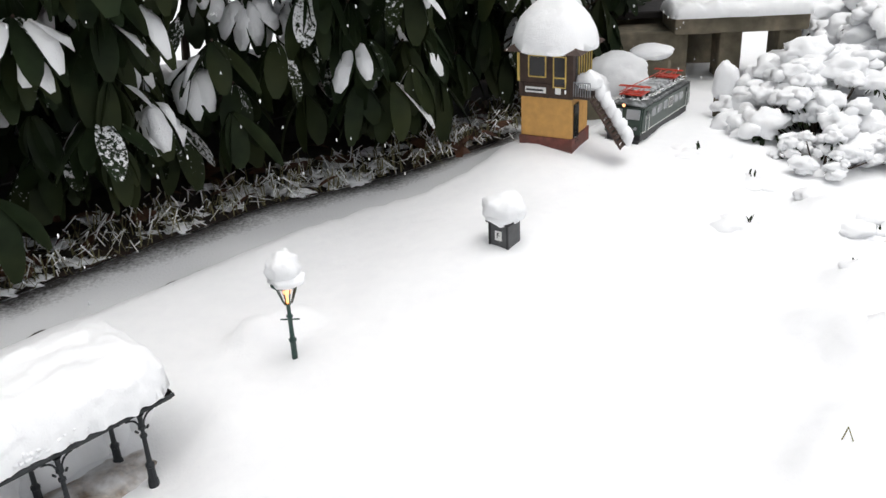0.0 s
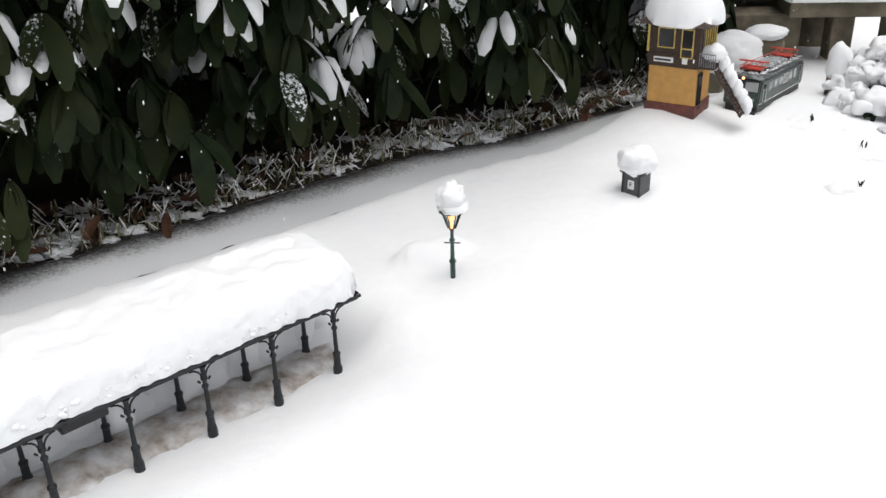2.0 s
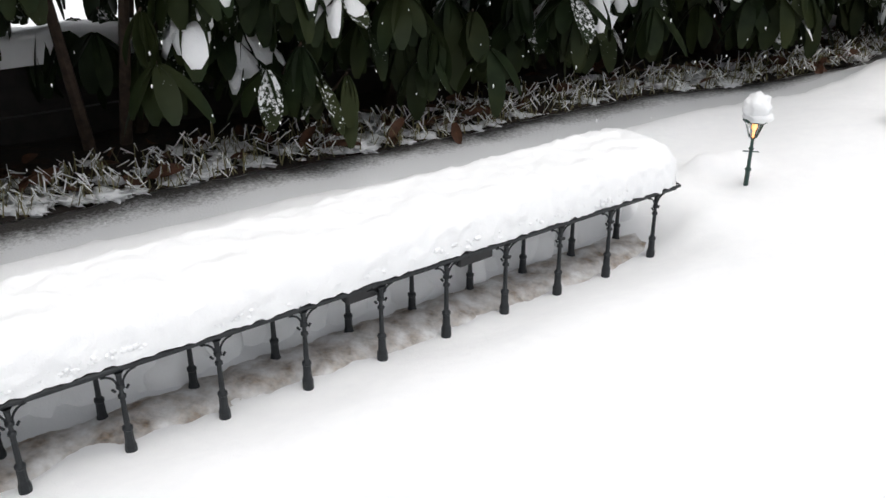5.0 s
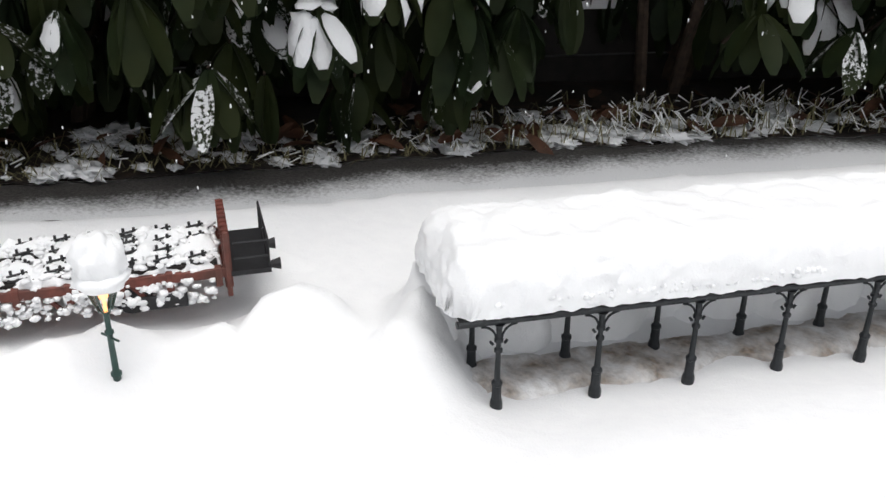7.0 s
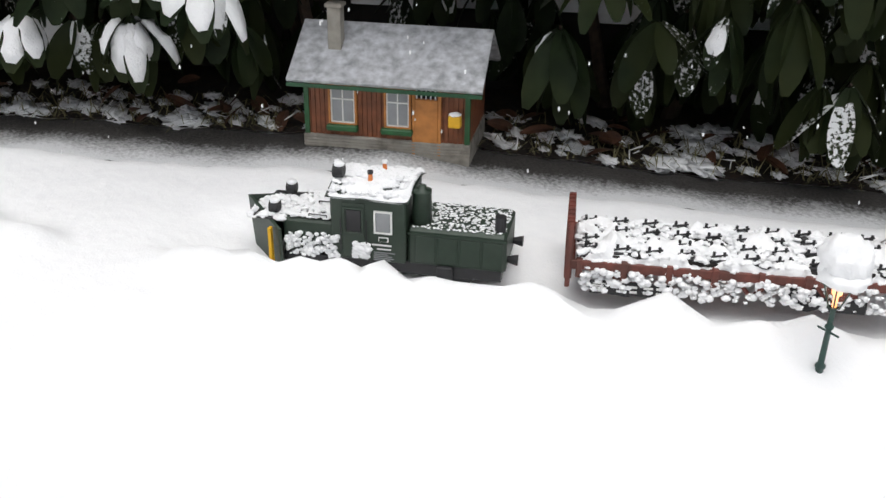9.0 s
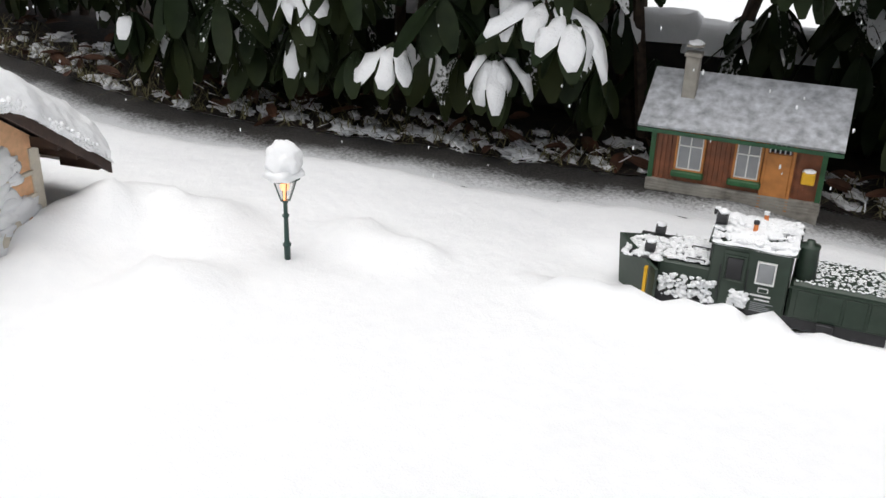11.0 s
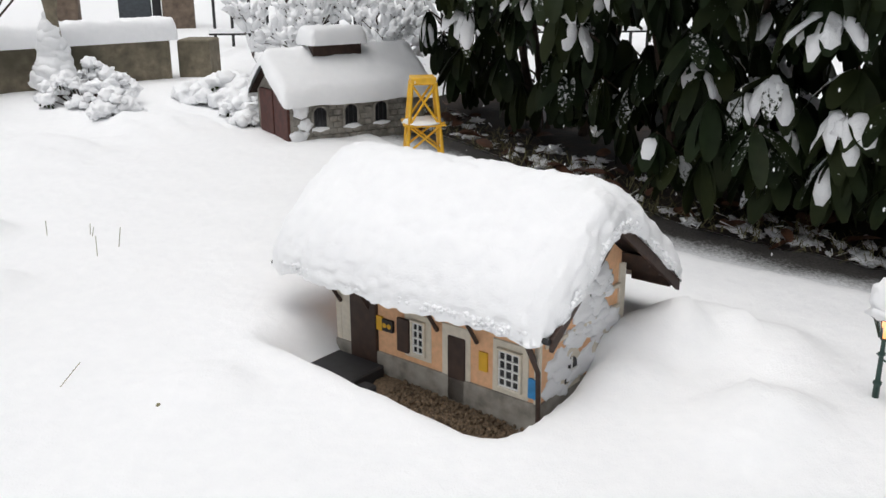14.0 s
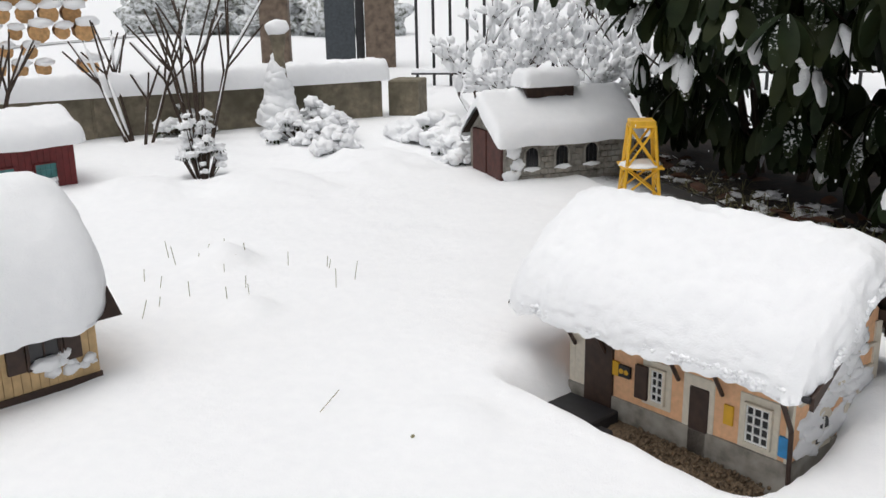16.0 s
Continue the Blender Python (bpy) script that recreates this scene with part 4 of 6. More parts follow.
def build_hedge():
    total = length(EDGE)
    rnd = random.Random(21)
    count = 11
    for q in range(count):
        s0 = 0.35 + (total - 0.35) * (q + 0.5) / count
        x, y, dx, dy = along(EDGE, s0)
        bx, by = x - dy * 0.34, y + dx * 0.34
        t = thing("rhododendron", pose(bx, by, ground_z(bx, by, False) - 0.02), "dark green rhododendron with drooping snow-laden leaves", "shrub", "hedge of rhododendrons")
        stem, leaf, white = bmesh.new(), bmesh.new(), bmesh.new()
        for k in range(5):
            a = rnd.random() * 6.28
            foot = Vector((0.07 * math.cos(a), 0.07 * math.sin(a), 0))
            mid = foot * 2.2 + Vector((0, 0, 0.3 + 0.15 * rnd.random()))
            rod(stem, foot, mid, 0.014, 0.009, 7)
            tip = mid * 1.4 + Vector((0.1 * rnd.random(), 0, 0.4))
            rod(stem, mid, tip, 0.009, 0.004, 6)
        span = total / count
        laden = [p for p in LADEN if abs(off(EDGE, p[0], p[1])[1] - s0) <= (total - 0.35) / count / 2]
        for k in range(250 + len(laden)):
            # 190 whorls make the face and the body, the rest an unseen crown added to lean out above and shade them
            crown, bough = 190 <= k < 250, k >= 250
            sl = (rnd.random() - 0.5) * span * 1.35
            if crown:
                z = 0.60 + 0.75 * rnd.random()
                back = -0.22 + 0.6 * rnd.random()
            else:
                back = -0.05 + 0.5 * rnd.random() ** 1.2
                low = (0.15 if k % 4 else 0.115) + 0.05 * step(3.4, 3.9, s0 + sl)
                z = low + (0.95 - low) * rnd.random() ** 1.3
                if back < 0.06:
                    z = max(z, 0.15)
                if z > 0.5:
                    back -= 0.08 * rnd.random()
            px, py, ex, ey = along(EDGE, min(total - 0.01, max(0.0, s0 + sl)))
            cx, cy = px - ey * back, py + ex * back
            hut = math.hypot(cx + 2.33, cy + 0.25) < 0.25 and z < 0.42
            gap = math.hypot(cx + 1.40, cy - 0.90) < 0.17 and z < 0.36
            tower = math.hypot(cx - 0.17, cy - 1.78) < 0.21 or (cx > 0.0 and cy < 1.9)
            shed = cx < -3.0 and back < 0.08 and z < 0.4
            if not bough and (hut or gap or tower or shed):
                continue
            if bough:
                cx, cy, z = laden[k - 250]
                z += 0.035
            c = Vector((cx - bx, cy - by, z - (ground_z(bx, by, False) - 0.02) if bough else z))
            inward = Vector((-ey, ex, 0))
            if rnd.random() < 0.5:
                rod(stem, c + inward * 0.12 + Vector((0, 0, -0.08)), c, 0.004, 0.0025, 5)
            n = 5 + int(rnd.random() * 2) if bough else 6 + int(rnd.random() * 4)
            a0 = rnd.random() * 6.28
            hang = 40 + 38 * rnd.random() if not bough else 34 + 22 * rnd.random()
            heavy = bough or rnd.random() < 0.04 + 0.11 * (z > 0.26)
            for j in range(n):
                a = a0 + j * 6.283 / n + 0.35 * (rnd.random() - 0.5)
                if bough:
                    a = math.atan2(-ex, ey) + (j / (n - 1) - 0.5) * 3.2 + 0.5 * (rnd.random() - 0.5)
                size = (0.078 + 0.055 * rnd.random()) * (1.5 if crown else 1.0)
                m = Matrix.Translation(c) @ Matrix.Rotation(a, 4, "Z") @ Matrix.Rotation(radians(hang + 30 * (rnd.random() - 0.5)), 4, "Y") @ Matrix.Rotation(0.7 * (rnd.random() - 0.5), 4, "X") @ Matrix.Translation((0.006, 0, 0))
                cover = 0.0
                if heavy and rnd.random() < (0.92 if bough else 0.75):
                    cover = (0.7 if bough else 0.25) + 0.9 * rnd.random()
                elif rnd.random() < 0.035:
                    cover = 0.3
                wide = (0.0165 + 0.0075 * rnd.random()) * (1.5 if crown else 1.0)
                leaf_shape(leaf, m, size, wide, 0.05 + 0.3 * rnd.random(), rnd, white, cover)
            if heavy and rnd.random() < 0.2:
                for j in range(2):
                    r = 0.012 + 0.014 * rnd.random()
                    lump(white, c + Vector((0.03 * (rnd.random() - 0.5), 0.03 * (rnd.random() - 0.5), 0.002 - 0.008 * j)), (r * 1.3, r, r * 0.5), 0.6, 2, rnd.random() * 40)
        tagged(part("branchwork", stem, BARK, t), kind="stuff")
        tagged(part("leaves", leaf, LEAF, t, "leathery dark green leaves", True), kind="stuff")
        tagged(part("leaf_snow", white, SNOW_ROUGH, t, "snow lying on the leaves", True), kind="stuff")


build_hedge()


# a dark boarded bed wall behind the hedge, with snow on it
def build_back_wall():
    t = thing("bed_wall", pose(0, 0, 0), "dark weathered board wall behind the shrubs with snow on top", "wall", kind="structure")
    back = [(x - dy * 0.40, y + dx * 0.40) for x, y, dx, dy in (along(EDGE, s * length(EDGE) / 14) for s in range(2, 14))]
    for (x0, y0), (x1, y1) in zip(back, back[1:]):
        d = math.hypot(x1 - x0, y1 - y0)
        a = math.degrees(math.atan2(y1 - y0, x1 - x0))
        foot = ground_z((x0 + x1) / 2, (y0 + y1) / 2, False)
        for k in range(2):
            b = part("board", boxed(-0.004, d + 0.004, -0.012, 0.012, -0.06 + k * 0.11, 0.046 + k * 0.11, 0.002), PLANK_AND_SHADE, t)
            b.matrix_local = pose(x0, y0, foot, 0, 0, a)
        b = part("snow", snow_pad(-0.02, d + 0.02, -0.05, 0.05, 0.156, 0.055, x0 * 9, 18, 10, 4, 0.2), SNOW, t, "", True)
        b.matrix_local = pose(x0, y0, foot, 0, 0, a)


build_back_wall()


# ---- litter, grass and twigs at the bed's edge ----
def build_bed_edge():
    rnd = random.Random(33)
    total = length(EDGE)
    grass, white, dry = bmesh.new(), bmesh.new(), bmesh.new()
    for k in range(3600):
        s = total * rnd.random()
        d = 0.0 + 0.17 * rnd.random() ** 1.4
        x, y, dx, dy = along(EDGE, s)
        px, py = x - dy * d, y + dx * d
        if abs(px + 2.26) + abs(py + 0.33) < 0.22:
            continue
        z = ground_z(px, py, False) - 0.012
        a = rnd.random() * 6.28
        r = 0.02 + 0.035 * rnd.random()
        hgt = (0.005 + 0.022 * rnd.random()) * (1 + 0.9 * step(3.4, 3.9, s))
        p = [Vector((px, py, z)), Vector((px + 0.45 * r * math.cos(a), py + 0.45 * r * math.sin(a), z + hgt)), Vector((px + r * math.cos(a), py + r * math.sin(a), z + hgt * 0.5))]
        w = Vector((-math.sin(a), math.cos(a), 0)) * 0.0014
        for u, v, f in ((p[0], p[1], 1.0), (p[1], p[2], 0.5)):
            grass.faces.new([grass.verts.new(c) for c in (u - w * f, u + w * f, v + w * f * 0.6, v - w * f * 0.6)])
        if rnd.random() < (0.8 if s > 3.9 else 0.4 if s > 3.3 else 0.06):
            b = 0.0006 + 0.0014 * rnd.random()
            rod(white, p[1] + Vector((0, 0, 0.002)), p[2] + Vector((0, 0, 0.002)), b, b * 0.5, 5)
    for k in range(620):
        s = total * rnd.random()
        d = 0.012 + 0.2 * rnd.random() ** 1.5
        x, y, dx, dy = along(EDGE, s)
        px, py = x - dy * d, y + dx * d
        if abs(px + 2.26) + abs(py + 0.33) < 0.22:
            continue
        r = 0.008 + 0.024 * rnd.random() ** 1.5
        lump(white, (px, py, ground_z(px, py, False) - 0.010), (r, r * (0.35 + 0.6 * rnd.random()), r * 0.3), 1.1, 3, k * 0.61, 3.2)
    for k in range(330):
        s = total * rnd.random()
        d = 0.0 + 0.22 * rnd.random()
        x, y, dx, dy = along(EDGE, s)
        px, py = x - dy * d, y + dx * d
        if abs(px + 2.26) + abs(py + 0.33) < 0.2:
            continue
        m = Matrix.Translation((px, py, ground_z(px, py, False) + 0.004 + 0.012 * rnd.random())) @ Euler((rnd.random() * 0.8, rnd.random() * 0.8 - 0.4, rnd.random() * 6.28)).to_matrix().to_4x4()
        leaf_shape(dry, m, 0.035 + 0.035 * rnd.random(), 0.009 + 0.006 * rnd.random(), 0.2, rnd)
    # a few large orange leaves standing on edge
    for px, py in ((-0.905, 1.205), (-1.06, 1.115), (-1.83, 0.36), (-2.62, -0.70)):
        m = Matrix.Translation((px, py, ground_z(px, py, False) + 0.012)) @ Euler((0.4, -0.9, 0.9)).to_matrix().to_4x4()
        leaf_shape(dry, m, 0.05, 0.011, 0.2, rnd)
    tagged(part("grass_tufts", grass, GRASS, None), "dry bent grass along the bed's edge", "grass", kind="stuff")
    tagged(part("snow_clumps", white, SNOW_ROUGH, None, "", True), "loose snow clumps on the grass and litter", "snow", kind="stuff")
    tagged(part("fallen_leaves", dry, LEAF_DRY, None), "brown fallen leaves in the bed", "leaves", kind="stuff")


build_bed_edge()


def build_flakes():
    rnd = random.Random(44)
    bm = bmesh.new()
    total = length(EDGE)
    for k in range(420):
        x, y, dx, dy = along(EDGE, total * (0.12 + 0.85 * rnd.random()))
        d = 0.04 + 0.34 * rnd.random()
        r = 0.0007 + 0.0012 * rnd.random()
        lump(bm, (x + dy * d, y - dx * d, 0.08 + 0.42 * rnd.random()), (r, r, r * 2.2), 0.3, 1, k)
    tagged(part("falling_snowflakes", bm, SNOW, None), "snowflakes drifting down before the dark hedge", "snowflakes", kind="stuff")


build_flakes()


# ---- snow plough locomotive and its wagon ----
def text(parent, words, size, m, mat):
    c = bpy.data.curves.new("lettering", "FONT")
    c.body, c.size, c.extrude = words, size, 0.0002
    c.align_x, c.align_y = "CENTER", "CENTER"
    c.materials.append(mat)
    ob = new("lettering", c)
    ob.parent, ob.matrix_local = parent, m
    return ob


def bars(parent, x0, x1, z0, z1, y, rows, mat, rnd):
    """Unreadable small writing, as plain bars."""
    bm = bmesh.new()
    h = (z1 - z0) / rows
    for k in range(rows):
        e = x1 - (x1 - x0) * 0.35 * rnd.random()
        block(bm, x0, e, y - 0.0003, y + 0.0003, z0 + k * h + h * 0.25, z0 + k * h + h * 0.72)
    return part("writing_bar", bm, mat, parent)


def headlamp(parent, x, y, z, r, face):
    bm = rod(bmesh.new(), (x, y, z), (x + face * r * 1.5, y, z), r, r * 1.08, 14)
    rod(bm, (x + face * r * 0.6, y, z - r * 1.5), (x + face * r * 0.6, y, z), r * 0.35, seg=6)
    h = part("headlamp", bm, BLACK, parent)
    part("lens", rod(bmesh.new(), (x + face * r * 1.5, y, z), (x + face * r * 1.6, y, z), r * 0.85, seg=14), PALE_GLASS, h)
    part("snow", lump(bmesh.new(), (x + face * r * 0.7, y, z + r), (r * 0.9, r * 0.9, r * 0.4), 0.3, 2, x * 90), SNOW, h, "", True)
    return h


def scatter(parent, x0, x1, y0, y1, z, n, seed, big=0.006, flat=0.5, name="snow"):
    rnd = random.Random(seed)
    bm = bmesh.new()
    for k in range(n):
        r = big * (0.35 + 0.65 * rnd.random())
        lump(bm, (x0 + (x1 - x0) * rnd.random(), y0 + (y1 - y0) * rnd.random(), (z(rnd.random()) if callable(z) else z)), (r * 1.2, r, r * flat), 0.5, 2, rnd.random() * 90, 1.9)
    return tagged(part(name, bm, SNOW_ROUGH, parent, "", True), kind="stuff")


TRAIN = pose(-2.06, -0.63, -0.004, 0, 0, 47.3)


def build_plough_loco():
    t = thing("diesel_locomotive", TRAIN, "dark green model shunter with snow plough in deep snow", "locomotive")
    w = 0.048
    rnd = random.Random(50)
    part("underframe", boxed(0.05, 0.33, -w * 0.9, w * 0.9, 0.014, 0.03, 0.001), BLACK, t)
    for x in (0.105, 0.275):
        for y in (-0.032, 0.028):
            part("wheel", rod(bmesh.new(), (x, y, 0.02), (x, y + 0.006, 0.02), 0.022, seg=20), BLACK, t)
    for x in (0.09, 0.165, 0.25):
        part("axle_box", boxed(x, x + 0.02, -w - 0.002, -w + 0.006, 0.012, 0.03, 0.001), BLACK, t)
    part("front_hood", boxed(0.05, 0.12, -w * 0.92, w * 0.92, 0.028, 0.074, 0.003), GREEN, t)
    part("hood_grille", boxed(0.06, 0.115, -w * 0.8, w * 0.8, 0.074, 0.0765, 0.001), BLACK, t)
    # plough: two swept wings that meet at the nose
    bm = bmesh.new()
    for s in (-1, 1):
        pts = [(-0.006, 0, 0.004), (-0.012, 0, 0.082), (0.052, s * 0.064, 0.066), (0.05, s * 0.058, 0.004)]
        bm.faces.new([bm.verts.new(p) for p in (pts if s > 0 else pts[::-1])])
    bmesh.ops.remove_doubles(bm, verts=bm.verts, dist=1e-4)
    bmesh.ops.solidify(bm, geom=bm.faces[:], thickness=0.004)
    p = part("plough", bm, GREEN, t, "green plough blade")
    part("stripe", boxed(0.0385, 0.0425, -0.061, -0.0535, 0.016, 0.066), YELLOW, p, "yellow stripe").matrix_local = pose(-0.0015, -0.0015, 0)
    part("plough_deck", boxed(0.01, 0.055, -0.045, 0.045, 0.07, 0.073, 0.001), BLACK, p)
    scatter(p, 0.005, 0.055, -0.05, 0.03, 0.074, 190, 1, 0.0042, 0.7)
    # cab
    c = part("cab", boxed(0.115, 0.21, -w, w, 0.028, 0.112, 0.002), GREEN, t)
    part("door", boxed(0.13, 0.16, -w - 0.0016, -w + 0.002, 0.032, 0.106, 0.001), GREEN, c)
    wd = part("door_window", boxed(0.134, 0.156, -w - 0.0022, -w, 0.066, 0.098, 0.002), GLASS, c)
    bm = bmesh.new()
    for a in ((0.132, 0.134, 0.064, 0.1), (0.156, 0.158, 0.064, 0.1), (0.134, 0.156, 0.098, 0.1), (0.134, 0.156, 0.064, 0.066)):
        block(bm, a[0], a[1], -w - 0.0034, -w, a[2], a[3])
    part("frame", bm, GREEN, wd)
    sw = part("side_window", boxed(0.173, 0.192, -w - 0.002, -w, 0.070, 0.096, 0.001), PALE_GLASS, c)
    bm = bmesh.new()
    for a in ((0.171, 0.173, 0.068, 0.098), (0.192, 0.194, 0.068, 0.098), (0.173, 0.192, 0.096, 0.098), (0.173, 0.192, 0.068, 0.070)):
        block(bm, a[0], a[1], -w - 0.003, -w, a[2], a[3])
    part("frame", bm, WHITE, sw, "white window frame")
    for y in (-0.03, 0.0, 0.03):
        part("front_window", boxed(0.1125, 0.116, y - 0.011, y + 0.011, 0.082, 0.105, 0.001), GLASS, c)
    part("badge", boxed(0.176, 0.189, -w - 0.0012, -w + 0.001, 0.056, 0.063, 0.001), WHITE, c, "pale oval badge")
    part("badge_core", boxed(0.1775, 0.1875, -w - 0.0018, -w - 0.001, 0.0572, 0.0618), GREEN, c)
    bars(c, 0.168, 0.198, 0.0495, 0.0545, -w - 0.0008, 1, WHITE, rnd)
    bars(c, 0.174, 0.194, 0.0445, 0.0485, -w - 0.0008, 1, WHITE, rnd)
    bars(c, 0.170, 0.198, 0.030, 0.043, -w - 0.0008, 5, PALE_GLASS, rnd)
    for x in (0.1285, 0.1615):
        part("handrail", rod(bmesh.new(), (x, -w - 0.003, 0.04), (x, -w - 0.003, 0.085), 0.0008, seg=5), BLACK, c)
    bm = bmesh.new()
    n = 10
    rows = [[bm.verts.new((x, -w - 0.005 + (2 * w + 0.01) * k / n, 0.112 + 0.012 * math.sin(math.pi * k / n))) for k in range(n + 1)] for x in (0.11, 0.216)]
    for k in range(n):
        bm.faces.new((rows[0][k], rows[1][k], rows[1][k + 1], rows[0][k + 1]))
    bmesh.ops.solidify(bm, geom=bm.faces[:], thickness=0.003)
    part("cab_roof", bm, GREEN, c)
    s = part("roof_snow", snow_pad(0.112, 0.214, -w - 0.003, w + 0.003, 0, 0.0022, 7, 50, 44, 8, 3.2, lambda x, y: 0.1138 + 0.012 * max(0, math.cos(y / w * math.pi / 2))), SNOW_ROUGH, c, "thin clotted snow", True)
    for k in range(6):
        y = -w + 2 * w * (k + 0.5) / 6
        scatter(c, 0.113, 0.213, y - 0.008, y + 0.008, 0.1155 + 0.012 * math.cos(y / w * math.pi / 2), 110, 400 + k, 0.0034, 0.8)
    headlamp(c, 0.125, -0.018, 0.134, 0.0085, -1)
    headlamp(t, 0.042, -0.03, 0.083, 0.0078, -1)
    headlamp(t, 0.042, 0.034, 0.083, 0.0078, -1)
    hz = headlamp(c, 0.112, 0.006, 0.133, 0.0045, -1)
    for x, y in ((0.16, -0.022), (0.168, 0.018)):
        b = part("beacon", rod(bmesh.new(), (x, y, 0.12), (x, y, 0.135), 0.0034, 0.0026, 10), ORANGE, c, "orange beacon")
        part("beacon_top", rod(bmesh.new(), (x, y, 0.135), (x, y, 0.139), 0.0036, seg=10), SNOW if y > 0 else BLACK, b)
    # exhaust box
    part("exhaust", turned(bmesh.new(), [(0.0135, 0.07), (0.0115, 0.117), (0.012, 0.118), (0.012, 0.121), (0.005, 0.122), (0.005, 0.127)], 0.226, -0.024, 14), GREEN, t, "tapered green exhaust stack", True)
    # rear hood
    h = part("rear_hood", boxed(0.212, 0.335, -w * 0.92, w * 0.92, 0.026, 0.078, 0.004), GREEN, t)
    for k in range(4):
        x = 0.222 + k * 0.028
        part("hood_panel", boxed(x, x + 0.025, -w * 0.92 - 0.0012, -w * 0.92 + 0.001, 0.032, 0.068, 0.0008), GREEN, h)
    part("hood_ledge", boxed(0.212, 0.336, -w * 0.92 - 0.0015, -w * 0.92 + 0.001, 0.069, 0.071), GREEN, h)
    scatter(h, 0.216, 0.332, -0.042, 0.042, 0.0785, 620, 2, 0.0020, 0.5)
    part("rear_lamp", rod(bmesh.new(), (0.325, -0.03, 0.078), (0.325, -0.03, 0.098), 0.007, seg=12), BLACK, h)
    for y in (-0.028, 0.028):
        part("buffer", rod(bmesh.new(), (0.335, y, 0.04), (0.348, y, 0.04), 0.004, 0.0075, 10), BLACK, t)
    scatter(t, 0.055, 0.125, -0.052, -0.044, lambda k: 0.028 + 0.03 * k, 170, 3, 0.0036, 0.9)
    scatter(t, 0.056, 0.114, -0.042, 0.042, 0.078, 420, 5, 0.0038, 0.7)
    scatter(t, 0.146, 0.164, -w - 0.004, -w - 0.001, lambda k: 0.034 + 0.018 * k, 40, 6, 0.0048, 0.9)
    for y in (-0.042, 0.0):
        part("hand_grip", rod(rod(rod(bmesh.new(), (0.085, y, 0.082), (0.108, y, 0.082), 0.0008, seg=5), (0.085, y, 0.076), (0.085, y, 0.082), 0.0008, seg=5), (0.108, y, 0.076), (0.108, y, 0.082), 0.0008, seg=5), BLACK, t)


build_plough_loco()


def build_wagon():
    m = TRAIN @ pose(0.405, 0.008, 0.002, 0, 0, 3.0)
    t = thing("flat_wagon", m, "red-brown model flat wagon loaded with track fittings and snow", "wagon")
    L, w = 0.40, 0.056
    rnd = random.Random(60)
    part("deck", boxed(0, L, -w, w, 0.05, 0.054), RUST, t)
    for y in (-w, w - 0.004):
        part("side_sill", boxed(0, L, y - 0.001, y + 0.005, 0.044, 0.056, 0.001), RUST, t)
        for k in range(8):
            x = 0.012 + k * (L - 0.03) / 7
            part("stake_pocket", boxed(x, x + 0.008, y - 0.003, y + 0.007, 0.034, 0.058, 0.001), RUST, t)
    for x, top in ((0.0, 0.098), (L - 0.006, 0.094)):
        e = part("end_wall", boxed(x, x + 0.006, -w, w, 0.03, top, 0.0008), RUST, t, "red-brown end wall")
        for k in range(9):
            y = -w + 2 * w * (k + 0.15) / 9
            part("batten", boxed(x - 0.0015, x + 0.0075, y, y + 0.004, 0.03, top + 0.002), RUST, e)
        part("end_post", boxed(x, x + 0.006, -w - 0.003, -w + 0.004, 0.02, top + 0.006, 0.001), RUST, e)
    # the load: dark bearers with clips
    for y in (-0.042, -0.016, 0.012, 0.04):
        part("bearer", boxed(0.012, L - 0.014, y - 0.008, y + 0.008, 0.054, 0.062, 0.001), PLANK_AND_SHADE, t)
        for k in range(10):
            x = 0.028 + k * 0.0375
            bm = boxed(x - 0.010, x + 0.010, y - 0.006, y + 0.006, 0.062, 0.066, 0.001)
            rod(bm, (x - 0.006, y, 0.064), (x - 0.006, y, 0.074), 0.0018, seg=6)
            rod(bm, (x + 0.006, y, 0.064), (x + 0.006, y, 0.074), 0.0018, seg=6)
            rod(bm, (x - 0.010, y - 0.004, 0.069), (x + 0.010, y + 0.004, 0.069), 0.0014, seg=6)
            part("rail_chair", bm, BLACK, t)
    part("load_snow", snow_pad(0.010, L - 0.010, -w + 0.003, w - 0.003, 0.055, 0.010, 62, 90, 30, 8, 1.6), SNOW_ROUGH, t, "", True)
    scatter(t, 0.012, L - 0.012, -w + 0.002, w - 0.002, 0.066, 760, 61, 0.0052, 0.7)
    scatter(t, 0.012, L - 0.012, -w + 0.002, -w + 0.006, 0.056, 60, 62, 0.005, 0.6)
    # below the deck
    for k, (x0, x1) in enumerate(((0.05, 0.1), (0.2, 0.24), (0.29, 0.34))):
        part("truss", rod(rod(bmesh.new(), (x0, -w + 0.004, 0.046), (x0 + 0.02, -w + 0.004, 0.022), 0.0028, seg=6), (x0 + 0.02, -w + 0.004, 0.022), (x1, -w + 0.004, 0.046), 0.0028, seg=6), RUST, t)
    for x in (0.075, 0.29):
        for y in (-0.034, 0.028):
            part("wheel", rod(bmesh.new(), (x, y, 0.022), (x, y + 0.006, 0.022), 0.022, seg=20), BLACK, t)
    b = part("lettering_board", boxed(0.03, 0.125, -w - 0.002, -w + 0.001, 0.014, 0.032, 0.001), BLACK, t, "black board with white writing")
    bars(b, 0.034, 0.052, 0.017, 0.03, -w - 0.0026, 5, WHITE, rnd)
    for x in (0.062, 0.078, 0.094, 0.109):
        bars(b, x, x + 0.012, 0.017, 0.03, -w - 0.0026, 2, WHITE, rnd)
